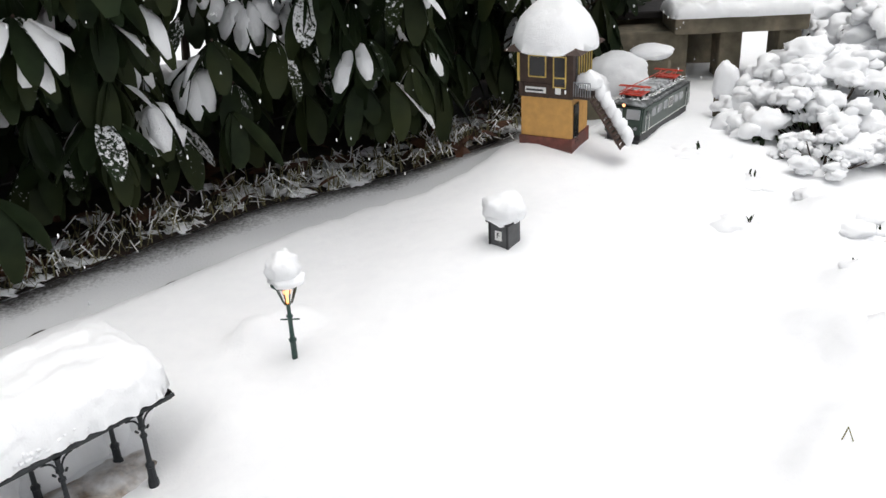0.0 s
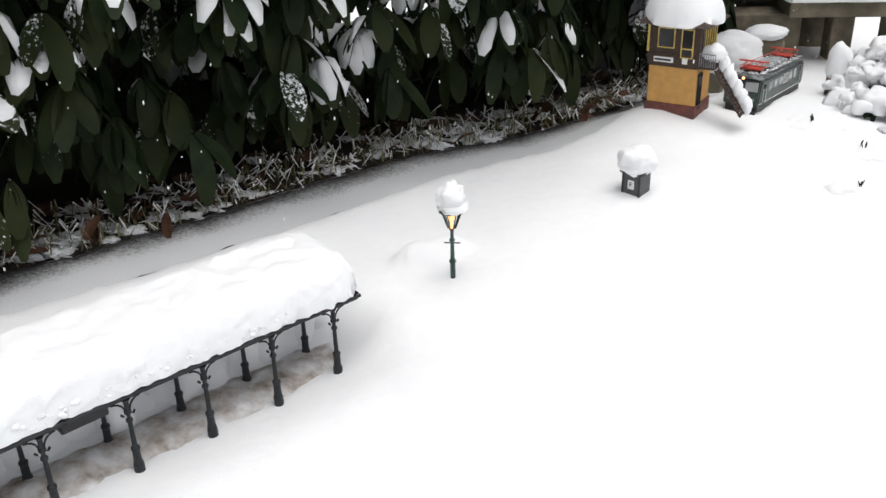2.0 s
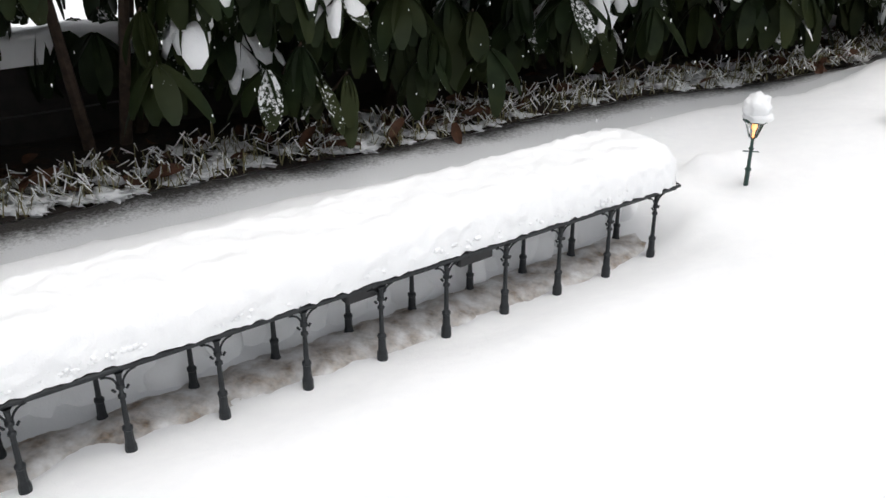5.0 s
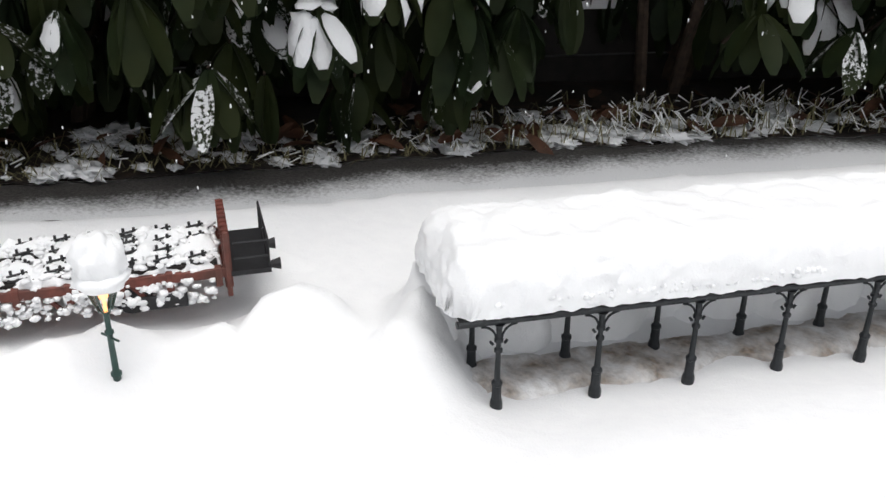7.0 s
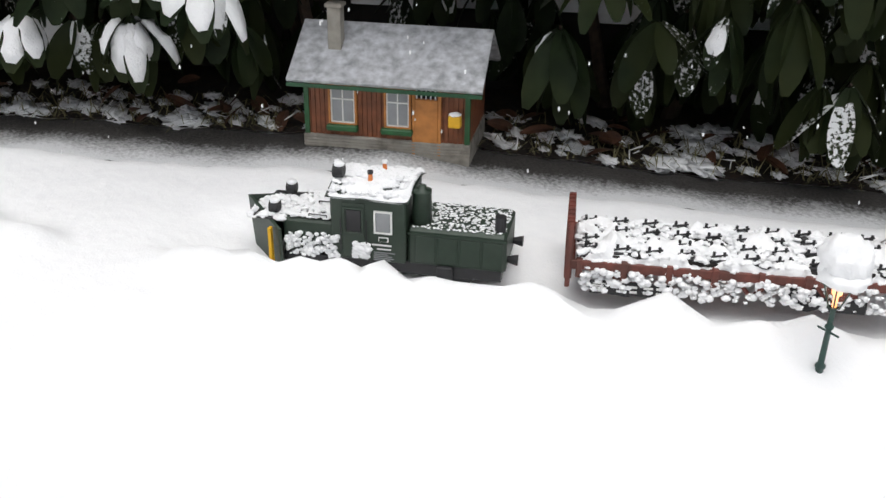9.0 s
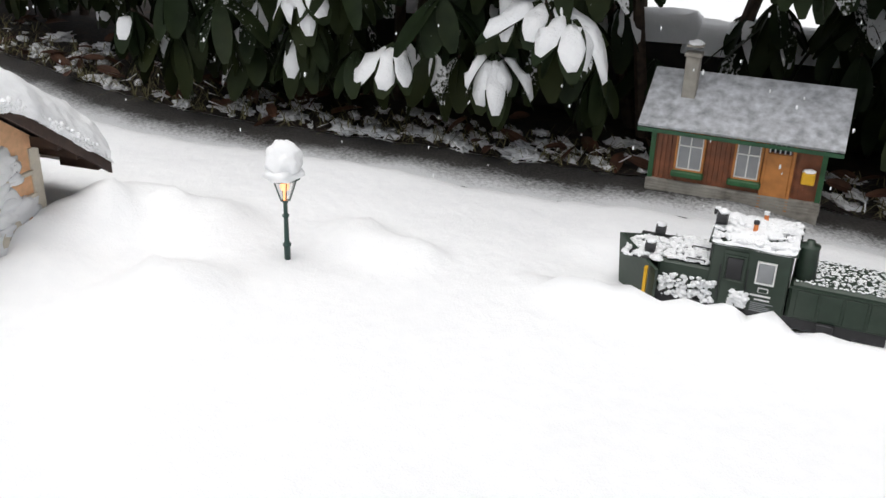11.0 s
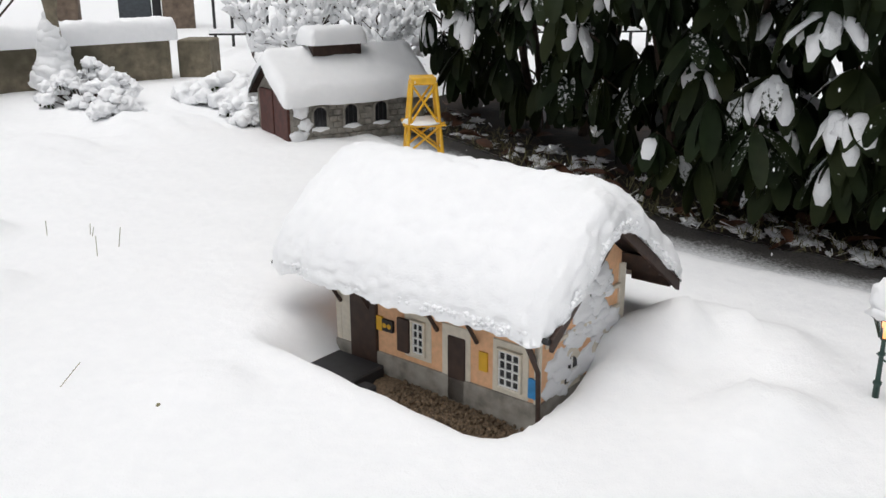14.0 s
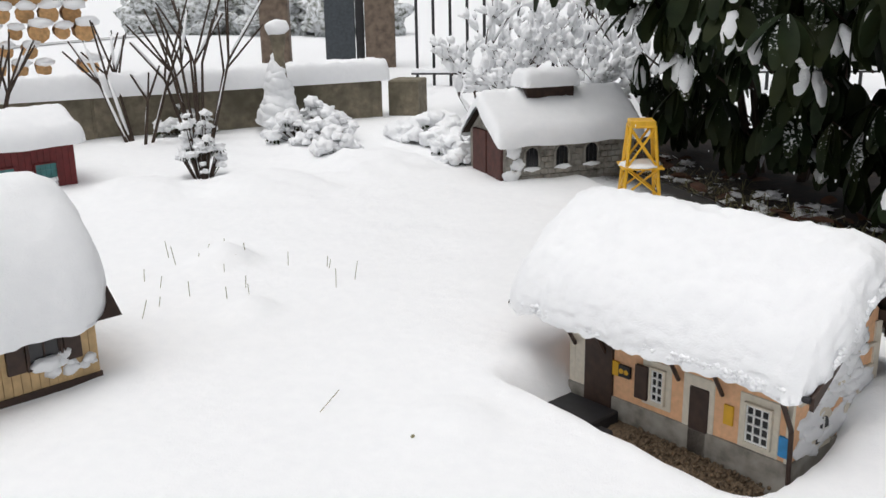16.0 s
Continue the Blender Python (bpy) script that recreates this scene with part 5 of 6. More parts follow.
    part("lettering_board", boxed(0.3, 0.35, -w - 0.002, -w + 0.001, 0.014, 0.032, 0.001), BLACK, t)
    scatter(t, 0.02, L - 0.02, -w - 0.006, -w + 0.004, lambda k: 0.018 + 0.03 * k, 330, 63, 0.0046, 0.9)
    # open end platform with railing
    pl = part("end_platform", boxed(L, L + 0.045, -w, w, 0.044, 0.05), BLACK, t)
    bm = bmesh.new()
    for y in (-w + 0.002, -0.02, 0.02, w - 0.002):
        rod(bm, (L + 0.043, y, 0.048), (L + 0.043, y, 0.085), 0.0014, seg=5)
    for z in (0.066, 0.085):
        rod(bm, (L + 0.043, -w, z), (L + 0.043, w, z), 0.0014, seg=5)
        rod(bm, (L + 0.004, -w, z), (L + 0.043, -w, z), 0.0014, seg=5)
    part("railing", bm, BLACK, pl)
    for y in (-0.028, 0.028):
        part("buffer", rod(bmesh.new(), (L + 0.045, y, 0.04), (L + 0.058, y, 0.04), 0.004, 0.0075, 10), BLACK, t)


build_wagon()


def build_electric():
    L, w = 0.5, 0.05
    t = thing("electric_locomotive", pose(0.338, 1.795, 0.05, 0, 0, 62) @ pose(0, 0, 0, 0, 6, 0) @ Matrix.Scale(0.78, 4), "green model electric locomotive with red pantographs beside the tower", "locomotive")
    part("underframe", boxed(0.01, L - 0.01, -w * 0.9, w * 0.9, 0.012, 0.034, 0.002), BLACK, t)
    for x0 in (0.06, 0.32):
        b = part("bogie", boxed(x0, x0 + 0.12, -w * 0.86, w * 0.86, 0.004, 0.026, 0.002), BLACK, t)
        for k in range(2):
            for y in (-0.036, 0.03):
                part("wheel", rod(bmesh.new(), (x0 + 0.025 + 0.07 * k, y, 0.018), (x0 + 0.025 + 0.07 * k, y + 0.006, 0.018), 0.019, seg=18), BLACK, b)
    # body with slanting cab fronts
    bm = bmesh.new()
    low, high = 0.032, 0.104
    prof = [(0.0, low), (0.0, 0.062), (0.012, high), (L - 0.012, high), (L, 0.062), (L, low)]
    f = bm.faces.new([bm.verts.new((x, -w, z)) for x, z in prof])
    r = bmesh.ops.extrude_face_region(bm, geom=[f])
    bmesh.ops.translate(bm, vec=(0, 2 * w, 0), verts=[v for v in r["geom"] if isinstance(v, bmesh.types.BMVert)])
    bmesh.ops.recalc_face_normals(bm, faces=bm.faces)
    bmesh.ops.bevel(bm, geom=bm.edges[:], offset=0.004, segments=2, affect="EDGES")
    body = part("body", bm, E_GREEN, t)
    part("waist_line", boxed(0.004, L - 0.004, -w - 0.0008, w + 0.0008, 0.038, 0.0395), WHITE, body)
    for s in (-1, 1):
        for k in range(6):
            x = 0.085 + k * 0.056
            wn2 = part("side_window", boxed(x, x + 0.040, s * w - 0.001, s * w + 0.001, 0.066, 0.09, 0.001), PALE_GLASS if k != 3 else GLASS, body)
            if k == 3:
                bm = bmesh.new()
                for a in ((x - 0.002, x, 0.064, 0.092), (x + 0.04, x + 0.042, 0.064, 0.092), (x, x + 0.04, 0.09, 0.092), (x, x + 0.04, 0.064, 0.066), (x + 0.019, x + 0.021, 0.066, 0.09)):
                    block(bm, a[0], a[1], s * w - 0.0016, s * w + 0.0016, a[2], a[3])
                part("frame", bm, WHITE, wn2)
        for x in (0.03, L - 0.055):
            d = part("door", boxed(x, x + 0.025, s * w - 0.0014, s * w + 0.0014, 0.036, 0.094, 0.001), E_GREEN, body)
            part("pane", boxed(x + 0.006, x + 0.019, s * w - 0.002, s * w + 0.002, 0.07, 0.09), GLASS, d)
            for q in (x - 0.003, x + 0.028):
                part("handrail", rod(bmesh.new(), (q, s * (w + 0.0025), 0.036), (q, s * (w + 0.0025), 0.08), 0.0008, seg=5), WHITE, d)
    for y in (-0.024, 0.024):
        wnd = part("cab_window", boxed(-0.003, 0.003, y - 0.018, y + 0.018, -0.013, 0.013, 0.001), PALE_GLASS, body)
        wnd.matrix_local = pose(0.0055, 0, 0.084, 0, 16, 0)
    for y, z in ((-0.034, 0.05), (0.034, 0.05), (0, 0.108)):
        hl = part("headlamp", rod(bmesh.new(), (0.002, y, z), (-0.004, y, z), 0.0055, seg=12), BLACK, body)
        part("lens", rod(bmesh.new(), (-0.004, y, z), (-0.0045, y, z), 0.0045, seg=12), BULB if y == 0 else PALE_GLASS, hl)
    # rounded roof
    bm = bmesh.new()
    n = 12
    rows = [[bm.verts.new((x, -w - 0.001 + (2 * w + 0.002) * k / n, 0.103 + lift * math.sin(math.pi * k / n) ** 0.7)) for k in range(n + 1)] for x, lift in ((0.006, 0.004), (0.02, 0.014), (L - 0.02, 0.014), (L - 0.006, 0.004))]
    for a, b in zip(rows, rows[1:]):
        for k in range(n):
            bm.faces.new((a[k], b[k], b[k + 1], a[k + 1]))
    bmesh.ops.solidify(bm, geom=bm.faces[:], thickness=0.003)
    roof = part("roof", bm, ROOF_GREY, t, "grey roof dusted with snow", True)
    for x0, x1 in ((0.15, 0.24), (0.255, 0.345)):
        part("roof_hood", boxed(x0, x1, -0.028, 0.028, 0.114, 0.128, 0.006), ROOF_GREY, roof)
    for y in (-0.038, 0.038):
        part("walkway", boxed(0.12, L - 0.12, y - 0.006, y + 0.006, 0.116, 0.118), ROOF_GREY, roof)
    part("roof_line", rod(bmesh.new(), (0.06, 0.032, 0.131), (L - 0.06, 0.032, 0.131), 0.0014, seg=5), RED, roof)
    for x in (0.085, L - 0.085):
        pg = part("pantograph", boxed(x - 0.034, x + 0.034, -0.026, 0.026, 0.1245, 0.126), RED, roof, "folded red pantograph")
        for y in (-0.028, 0.028):
            part("base_bar", rod(bmesh.new(), (x - 0.04, y, 0.127), (x + 0.04, y, 0.127), 0.0018, seg=6), RED, pg)
        for s in (-1, 1):
            part("cross_bar", rod(bmesh.new(), (x + s * 0.03, -0.03, 0.127), (x + s * 0.03, 0.03, 0.127), 0.0016, seg=6), RED, pg)
            part("lower_arm", rod(rod(bmesh.new(), (x + s * 0.01, -0.02, 0.128), (x - s * 0.05, -0.014, 0.137), 0.0015, seg=6), (x + s * 0.01, 0.02, 0.128), (x - s * 0.05, 0.014, 0.137), 0.0015, seg=6), RED, pg)
            part("upper_arm", rod(rod(bmesh.new(), (x - s * 0.05, -0.014, 0.137), (x + s * 0.006, -0.022, 0.143), 0.0013, seg=6), (x - s * 0.05, 0.014, 0.137), (x + s * 0.006, 0.022, 0.143), 0.0013, seg=6), RED, pg)
            part("contact_shoe", rod(bmesh.new(), (x + s * 0.006, -0.042, 0.144), (x + s * 0.006, 0.042, 0.144), 0.0018, seg=6), RED, pg)
            for y in (-0.026, 0.026):
                part("insulator", rod(bmesh.new(), (x + s * 0.028, y, 0.114), (x + s * 0.028, y, 0.126), 0.003, 0.002, 8), BLACK, pg)
    scatter(roof, 0.02, L - 0.02, -0.045, 0.045, 0.1185, 330, 71, 0.004, 0.4)
    for y in (-0.028, 0.028):
        for x, s in ((0.0, -1), (L, 1)):
            part("buffer", rod(bmesh.new(), (x, y, 0.03), (x + s * 0.014, y, 0.03), 0.004, 0.0075, 10), BLACK, t)
    part("blade", boxed(-0.006, 0.0, -w * 0.9, w * 0.9, 0.002, 0.018), BLACK, t)


build_electric()


# ---- signal tower ----
def build_tower():
    t = thing("signal_tower", pose(0.222, 1.695, 0.09, 0, 0, -27), "ochre and brown model signal tower under a snow dome", "tower")
    w, d = 0.104, 0.094
    part("plinth", boxed(-w - 0.003, 0.003, -0.003, d + 0.003, -0.04, 0.012, 0.001), RUST, t)
    part("lower_wall", boxed(-w, 0, 0, d, 0.01, 0.094, 0.0015), OCHRE, t, "ochre plaster wall")
    part("recess_band", boxed(-w - 0.002, 0.002, -0.002, d + 0.002, 0.090, 0.097, 0.001), DARK_BROWN, t)
    u = part("signal_room", boxed(-w - 0.003, 0.003, -0.003, d + 0.003, 0.096, 0.18, 0.001), DARK_BROWN, t, "dark brown boarded signal room")
    for k in range(13):
        x = -w + (w / 13) * k
        part("board", boxed(x + 0.0004, x + w / 13 - 0.0004, -0.0048, -0.002, 0.097, 0.118), DARK_BROWN, u)
    for x0, x1, z0, z1 in ((-0.084, -0.052, 0.132, 0.17), (-0.034, -0.012, 0.114, 0.17)):
        wd = part("window", boxed(x0, x1, -0.0042, 0, z0, z1), GLASS, u)
        bm = bmesh.new()
        for a in ((x0 - 0.002, x0, z0, z1), (x1, x1 + 0.002, z0, z1), (x0 - 0.002, x1 + 0.002, z1, z1 + 0.002), (x0 - 0.002, x1 + 0.002, z0 - 0.002, z0)):
            block(bm, a[0], a[1], -0.0062, -0.002, a[2], a[3])
        part("frame", bm, YELLOW_PALE, wd, "pale yellow window frame")
    part("glazing_bar", boxed(-0.034, -0.012, -0.006, -0.003, 0.13, 0.1325), YELLOW_PALE, u)
    for k in range(6):
        y = 0.012 + k * 0.0145
        part("side_window", boxed(0.001, 0.0042, y, y + 0.011, 0.128, 0.172), GLASS, u)
        part("mullion", boxed(0.001, 0.006, y + 0.011, y + 0.0135, 0.126, 0.174), YELLOW_PALE, u)
    part("mullion", boxed(-w - 0.0045, -w, -0.0055, -0.002, 0.12, 0.174), YELLOW_PALE, u)
    nb = part("name_board", boxed(-0.092, -0.05, -0.0062, -0.004, 0.1, 0.111), WHITE, u, "white name board")
    bars(nb, -0.09, -0.052, 0.1015, 0.1095, -0.0066, 1, BLACK, random.Random(3))
    part("number_plate", boxed(-0.031, -0.02, -0.0062, -0.004, 0.1, 0.112), WHITE, u)
    part("side_door", boxed(-0.002, 0.003, 0.01, 0.034, 0.0, 0.078), GLASS, t)
    # roof and its snow
    bm = bmesh.new()
    o = 0.025
    base = [(-w - o, -o, 0.18), (o, -o, 0.18), (o, d + o, 0.18), (-w - o, d + o, 0.18)]
    vs = [bm.verts.new(p) for p in base]
    apex = bm.verts.new((-w / 2, d / 2, 0.235))
    bm.faces.new(vs[::-1])
    for k in range(4):
        bm.faces.new((vs[k], vs[(k + 1) % 4], apex))
    part("roof", bm, DARK_BROWN, t)

    def cone(x, y):
        k = max(abs(x + w / 2) / (w / 2 + o), abs(y - d / 2) / (d / 2 + o))
        k = 0.5 * k + 0.5 * math.hypot((x + w / 2) / (w / 2 + o), (y - d / 2) / (d / 2 + o))
        return 0.184 + 0.032 * (1 - min(1.1, k))

    s = thing("snow_dome", t.matrix_world.copy(), "high rounded snow dome on the signal tower", "snow")
    part("snow", snow_pad(-w - o - 0.004, o + 0.004, -o - 0.004, d + o + 0.004, 0, 0.066, 31, 44, 44, 2.4, 0.08, cone, 1.0), SNOW, s, "", True)
    # landing and stairs
    l = part("landing", boxed(0.003, 0.036, 0.0, 0.05, 0.092, 0.097, 0.001), DARK_BROWN, t)
    for x0, y0, x1, y1 in ((0.003, 0.0, 0.036, 0.0), (0.036, 0.028, 0.036, 0.05)):
        bm = bmesh.new()
        for k in range(8):
            px, py = x0 + (x1 - x0) * k / 7, y0 + (y1 - y0) * k / 7
            rod(bm, (px, py, 0.097), (px, py, 0.124), 0.0008, seg=5)
        rod(bm, (x0, y0, 0.124), (x1, y1, 0.124), 0.0013, seg=5)
        part("railing", bm, PALE_GLASS, l)
    st = part("stair", rod(rod(bmesh.new(), (0.036, 0.002, 0.092), (0.098, 0.002, 0.002), 0.0022, seg=6), (0.036, 0.028, 0.092), (0.098, 0.028, 0.002), 0.0022, seg=6), DARK_BROWN, t, "steep brown stair")
    for k in range(12):
        f = (k + 0.5) / 12
        part("tread", boxed(0.036 + 0.062 * f - 0.003, 0.036 + 0.062 * f + 0.004, 0.001, 0.029, 0.092 - 0.09 * f - 0.001, 0.092 - 0.09 * f + 0.001), DARK_BROWN, st)
    part("landing_snow", lump(bmesh.new(), (0.024, 0.03, 0.122), (0.024, 0.022, 0.018), 0.3, 3, 2), SNOW, s, "", True)
    for k in range(6):
        part("stair_snow", lump(bmesh.new(), (0.044 + 0.011 * k, 0.036, 0.098 - 0.016 * k), (0.012, 0.012, 0.020), 0.4, 2, k * 3.1), SNOW, s, "", True)


YELLOW_PALE = material("pale_yellow_paint", (0.62, 0.45, 0.12), 0.5)
build_tower()


# ---- signal box case ----
def build_case():
    x, y = 0.072, 1.335
    z = 0.062
    t = thing("relay_case", pose(x, y, z, 0, 0, -36), "dark grey trackside case with a letter plate", "case")
    part("body", boxed(-0.018, 0.018, -0.018, 0.018, -0.04, 0.032, 0.001), material("grey_case_paint", (0.07, 0.072, 0.075), 0.5), t)
    part("lid", boxed(-0.022, 0.022, -0.022, 0.022, 0.032, 0.036, 0.001), BLACK, t)
    for k in (-0.018, 0.015):
        part("corner_strip", boxed(k, k + 0.003, -0.0195, -0.017, -0.03, 0.032), BLACK, t)
    p = part("letter_plate", boxed(-0.006, 0.006, -0.0195, -0.0175, 0.004, 0.02), WHITE, t, "white plate with the letter F")
    text(p, "F", 0.013, pose(0, -0.0198, 0.012, 90, 0, 0), BLACK)
    s = thing("snow_dome", t.matrix_world.copy(), "tall round snow dome on the trackside case", "snow")
    part("snow", lump(lump(bmesh.new(), (0, 0, 0.054), (0.034, 0.033, 0.028), 0.18, 4, 5, 1.8), (0, 0, 0.042), (0.031, 0.031, 0.012), 0.3, 3, 6), SNOW, s, "", True)


build_case()


# ---- concrete bridge and stones behind the tower ----
def build_bridge():
    t = thing("concrete_bridge", pose(0.6, 2.46, 0), "weathered concrete bridge with snow on its beam", "bridge")
    part("beam", boxed(-0.02, 0.33, -0.05, 0.1, 0.135, 0.182, 0.003), CONCRETE, t)
    part("pier", boxed(-0.3, 0.03, 0.0, 0.12, -0.08, 0.134, 0.003), CONCRETE, t)
    part("pier", boxed(0.12, 0.18, 0.02, 0.1, -0.08, 0.134, 0.003), CONCRETE, t)
    part("pier", boxed(0.26, 0.32, -0.03, 0.06, -0.08, 0.134, 0.003), CONCRETE, t)
    part("back_wall", boxed(-0.3, 0.2, 0.22, 0.26, -0.1, 0.16, 0.003), CONCRETE, t)
    # near-black backing and cover, added to stand for the shade under the beam
    part("shade_backing", boxed(0.0, 0.16, 0.3, 0.34, -0.1, 0.2, 0.003), PLANK_AND_SHADE, t, "dark backing added to blacken the bridge opening")
    part("shade_cover", boxed(-0.3, 0.2, 0.1, 0.34, 0.15, 0.17, 0.003), PLANK_AND_SHADE, t)
    s = thing("snow_cushion", t.matrix_world.copy(), "snow lying along the bridge beam", "snow")
    part("snow", snow_pad(-0.03, 0.34, -0.06, 0.1, 0.18, 0.032, 41, 60, 18, 5, 0.4), SNOW, s, "", True)
    for k, (x, y, z, a, b, c) in enumerate(((0.4, 2.25, 0.07, 0.085, 0.06, 0.065), (0.5, 2.3, 0.12, 0.055, 0.045, 0.02), (0.49, 2.22, 0.05, 0.055, 0.045, 0.02), (0.33, 2.1, 0.09, 0.035, 0.03, 0.03), (0.43, 2.02, 0.07, 0.06, 0.05, 0.03), (0.62, 2.06, 0.10, 0.03, 0.02, 0.05))):
        r = thing("snowy_stone", pose(x, y, z - 0.04), "weathered stone block under a pillow of snow", "stone", "stones beside the bridge")
        part("stone", boxed(-a * 0.8, a * 0.8, -b * 0.7, b * 0.7, -0.12, 0.03, 0.01), CONCRETE, r)
        part("snow", lump(bmesh.new(), (0, 0, 0.04), (a, b, c), 0.16, 4, k * 7.7), SNOW, r, "", True)


build_bridge()


# ---- snow-laden low shrubs ----
def snow_bush(x, y, size, tall, seed, n=60, label="low shrub buried under round clumps of snow", dark=0.5, clump=1.0, squash=0.8):
    rnd = random.Random(seed)
    z0 = ground_z(x, y, False)
    t = thing("snowy_shrub", pose(x, y, z0), label, "shrub", "snow-laden shrubs")
    twig, white, green = bmesh.new(), bmesh.new(), bmesh.new()
    for k in range(n):
        a, r = rnd.random() * 6.28, math.sqrt(rnd.random())
        h = tall * (1 - 0.75 * r * r) * (0.45 + 0.6 * rnd.random())
        p = Vector((size * r * math.cos(a), size * r * math.sin(a), h))
        rod(twig, (p.x * 0.3, p.y * 0.3, -0.02), p, 0.0022, 0.0012, 5)
        q = clump * size * (0.10 + 0.12 * rnd.random())
        q *= 0.8
        lump(white, p, (q * (1 + 0.5 * rnd.random()), q, q * squash), 0.55, 3, rnd.random() * 99)
        for j in range(2):
            b = rnd.random() * 6.28
            lump(white, p + Vector((q * 1.2 * math.cos(b), q * 1.2 * math.sin(b), -q * 0.35)), (q * 0.7, q * 0.6, q * 0.5), 0.55, 2, rnd.random() * 99)
        if rnd.random() < dark:
            for j in range(12):
                b = rnd.random() * 6.28
                d = Vector((math.cos(b), math.sin(b), -0.4 - 0.8 * rnd.random())) * q * (1.1 + 0.5 * rnd.random())
                m = Matrix.Translation(p + d * 0.5) @ d.to_track_quat("X", "Z").to_matrix().to_4x4()
                leaf_shape(green, m, q * 0.8, q * 0.16, 0.1, rnd)
    tagged(part("twigwork", twig, BARK, t), kind="stuff")
    if len(green.faces):
        tagged(part("leaves", green, LEAF, t), kind="stuff")
    else:
        green.free()
    tagged(part("snow", white, SNOW, t, "", True), kind="stuff")


for q in ((0.8, 1.95, 0.2, 0.17, 1, 90), (1.02, 2.1, 0.24, 0.26, 2, 90), (0.95, 1.72, 0.16, 0.1, 3, 60), (1.25, 1.9, 0.22, 0.2, 4, 70), (0.72, 1.72, 0.10, 0.06, 5, 30), (1.2, 2.4, 0.3, 0.3, 8, 80)):
    snow_bush(*q[:5], n=q[5])


def sprigs():
    rnd = random.Random(90)
    bm = bmesh.new()
    white = bmesh.new()
    for x, y in ((0.5, 1.45), (0.55, 1.62), (0.66, 1.55), (0.62, 1.3), (0.7, 1.42), (0.58, 1.1), (0.62, 1.0), (0.66, 0.92), (0.55, 0.82), (0.48, 1.74)):
        for k in range(3):
            px, py = x + 0.02 * (rnd.random() - 0.5), y + 0.02 * (rnd.random() - 0.5)
            z = ground_z(px, py)
            m = Matrix.Translation((px, py, z + 0.002)) @ Euler((0, -1.0 - 0.5 * rnd.random(), rnd.random() * 6.28)).to_matrix().to_4x4()
            leaf_shape(bm, m, 0.012 + 0.008 * rnd.random(), 0.002, 0.2, rnd)
        for k in range(5):
            px, py = x + 0.07 * (rnd.random() - 0.5), y + 0.07 * (rnd.random() - 0.5)
            r = 0.012 + 0.02 * rnd.random()
            lump(white, (px, py, ground_shape(px, py) - r * 0.35), (r * 1.5, r * 1.2, r * 0.6), 0.35, 3, rnd.random() * 77)
    tagged(part("plant_sprigs", bm, LEAF, None), "small plant tips poking out of the snow", "plants", kind="stuff")
    tagged(part("snow_mounds", white, SNOW, None, "", True), "small round mounds of snow over plants", "snow", kind="stuff")
    # bare stalks in the snowfield
    bm = bmesh.new()
    white = bmesh.new()
    for k in range(24):
        px, py = -2.56 + 0.4 * (rnd.random() - 0.5), -2.45 + 0.42 * (rnd.random() - 0.5)
        z = ground_z(px, py)
        h = 0.012 + 0.03 * rnd.random()
        rod(bm, (px, py, z - 0.01), (px + 0.012 * (rnd.random() - 0.5), py + 0.022 * (rnd.random() - 0.3), z + h), 0.0007, seg=4)
        if rnd.random() < 0.13:
            r = 0.010 + 0.010 * rnd.random()
            lump(white, (px, py, z + h * 0.6), (r, r, r * 0.8), 0.3, 2, k)
    for px, py in ((0.425, 0.865), (0.447, 0.862)):
        z = ground_z(px, py)
        rod(bm, (px, py, z), (0.436, 0.868, z + 0.03), 0.0008, seg=4)
    z = ground_z(-2.1, -2.11)
    rod(bm, (-2.1, -2.11, z), (-2.11, -2.085, z + 0.03), 0.0007, seg=4)
    z = ground_z(-2.06, -1.965)
    rod(bm, (-2.062, -1.966, z - 0.01), (-2.055, -1.969, z + 0.004), 0.006, 0.003, 6)
    tagged(part("dry_stalks", bm, GRASS, None), "thin bare stalks standing in the snow", "stalks", kind="stuff")
    tagged(part("stalk_snow", white, SNOW, None, "", True), "snow balls caught on the stalks", "snow", kind="stuff")


sprigs()


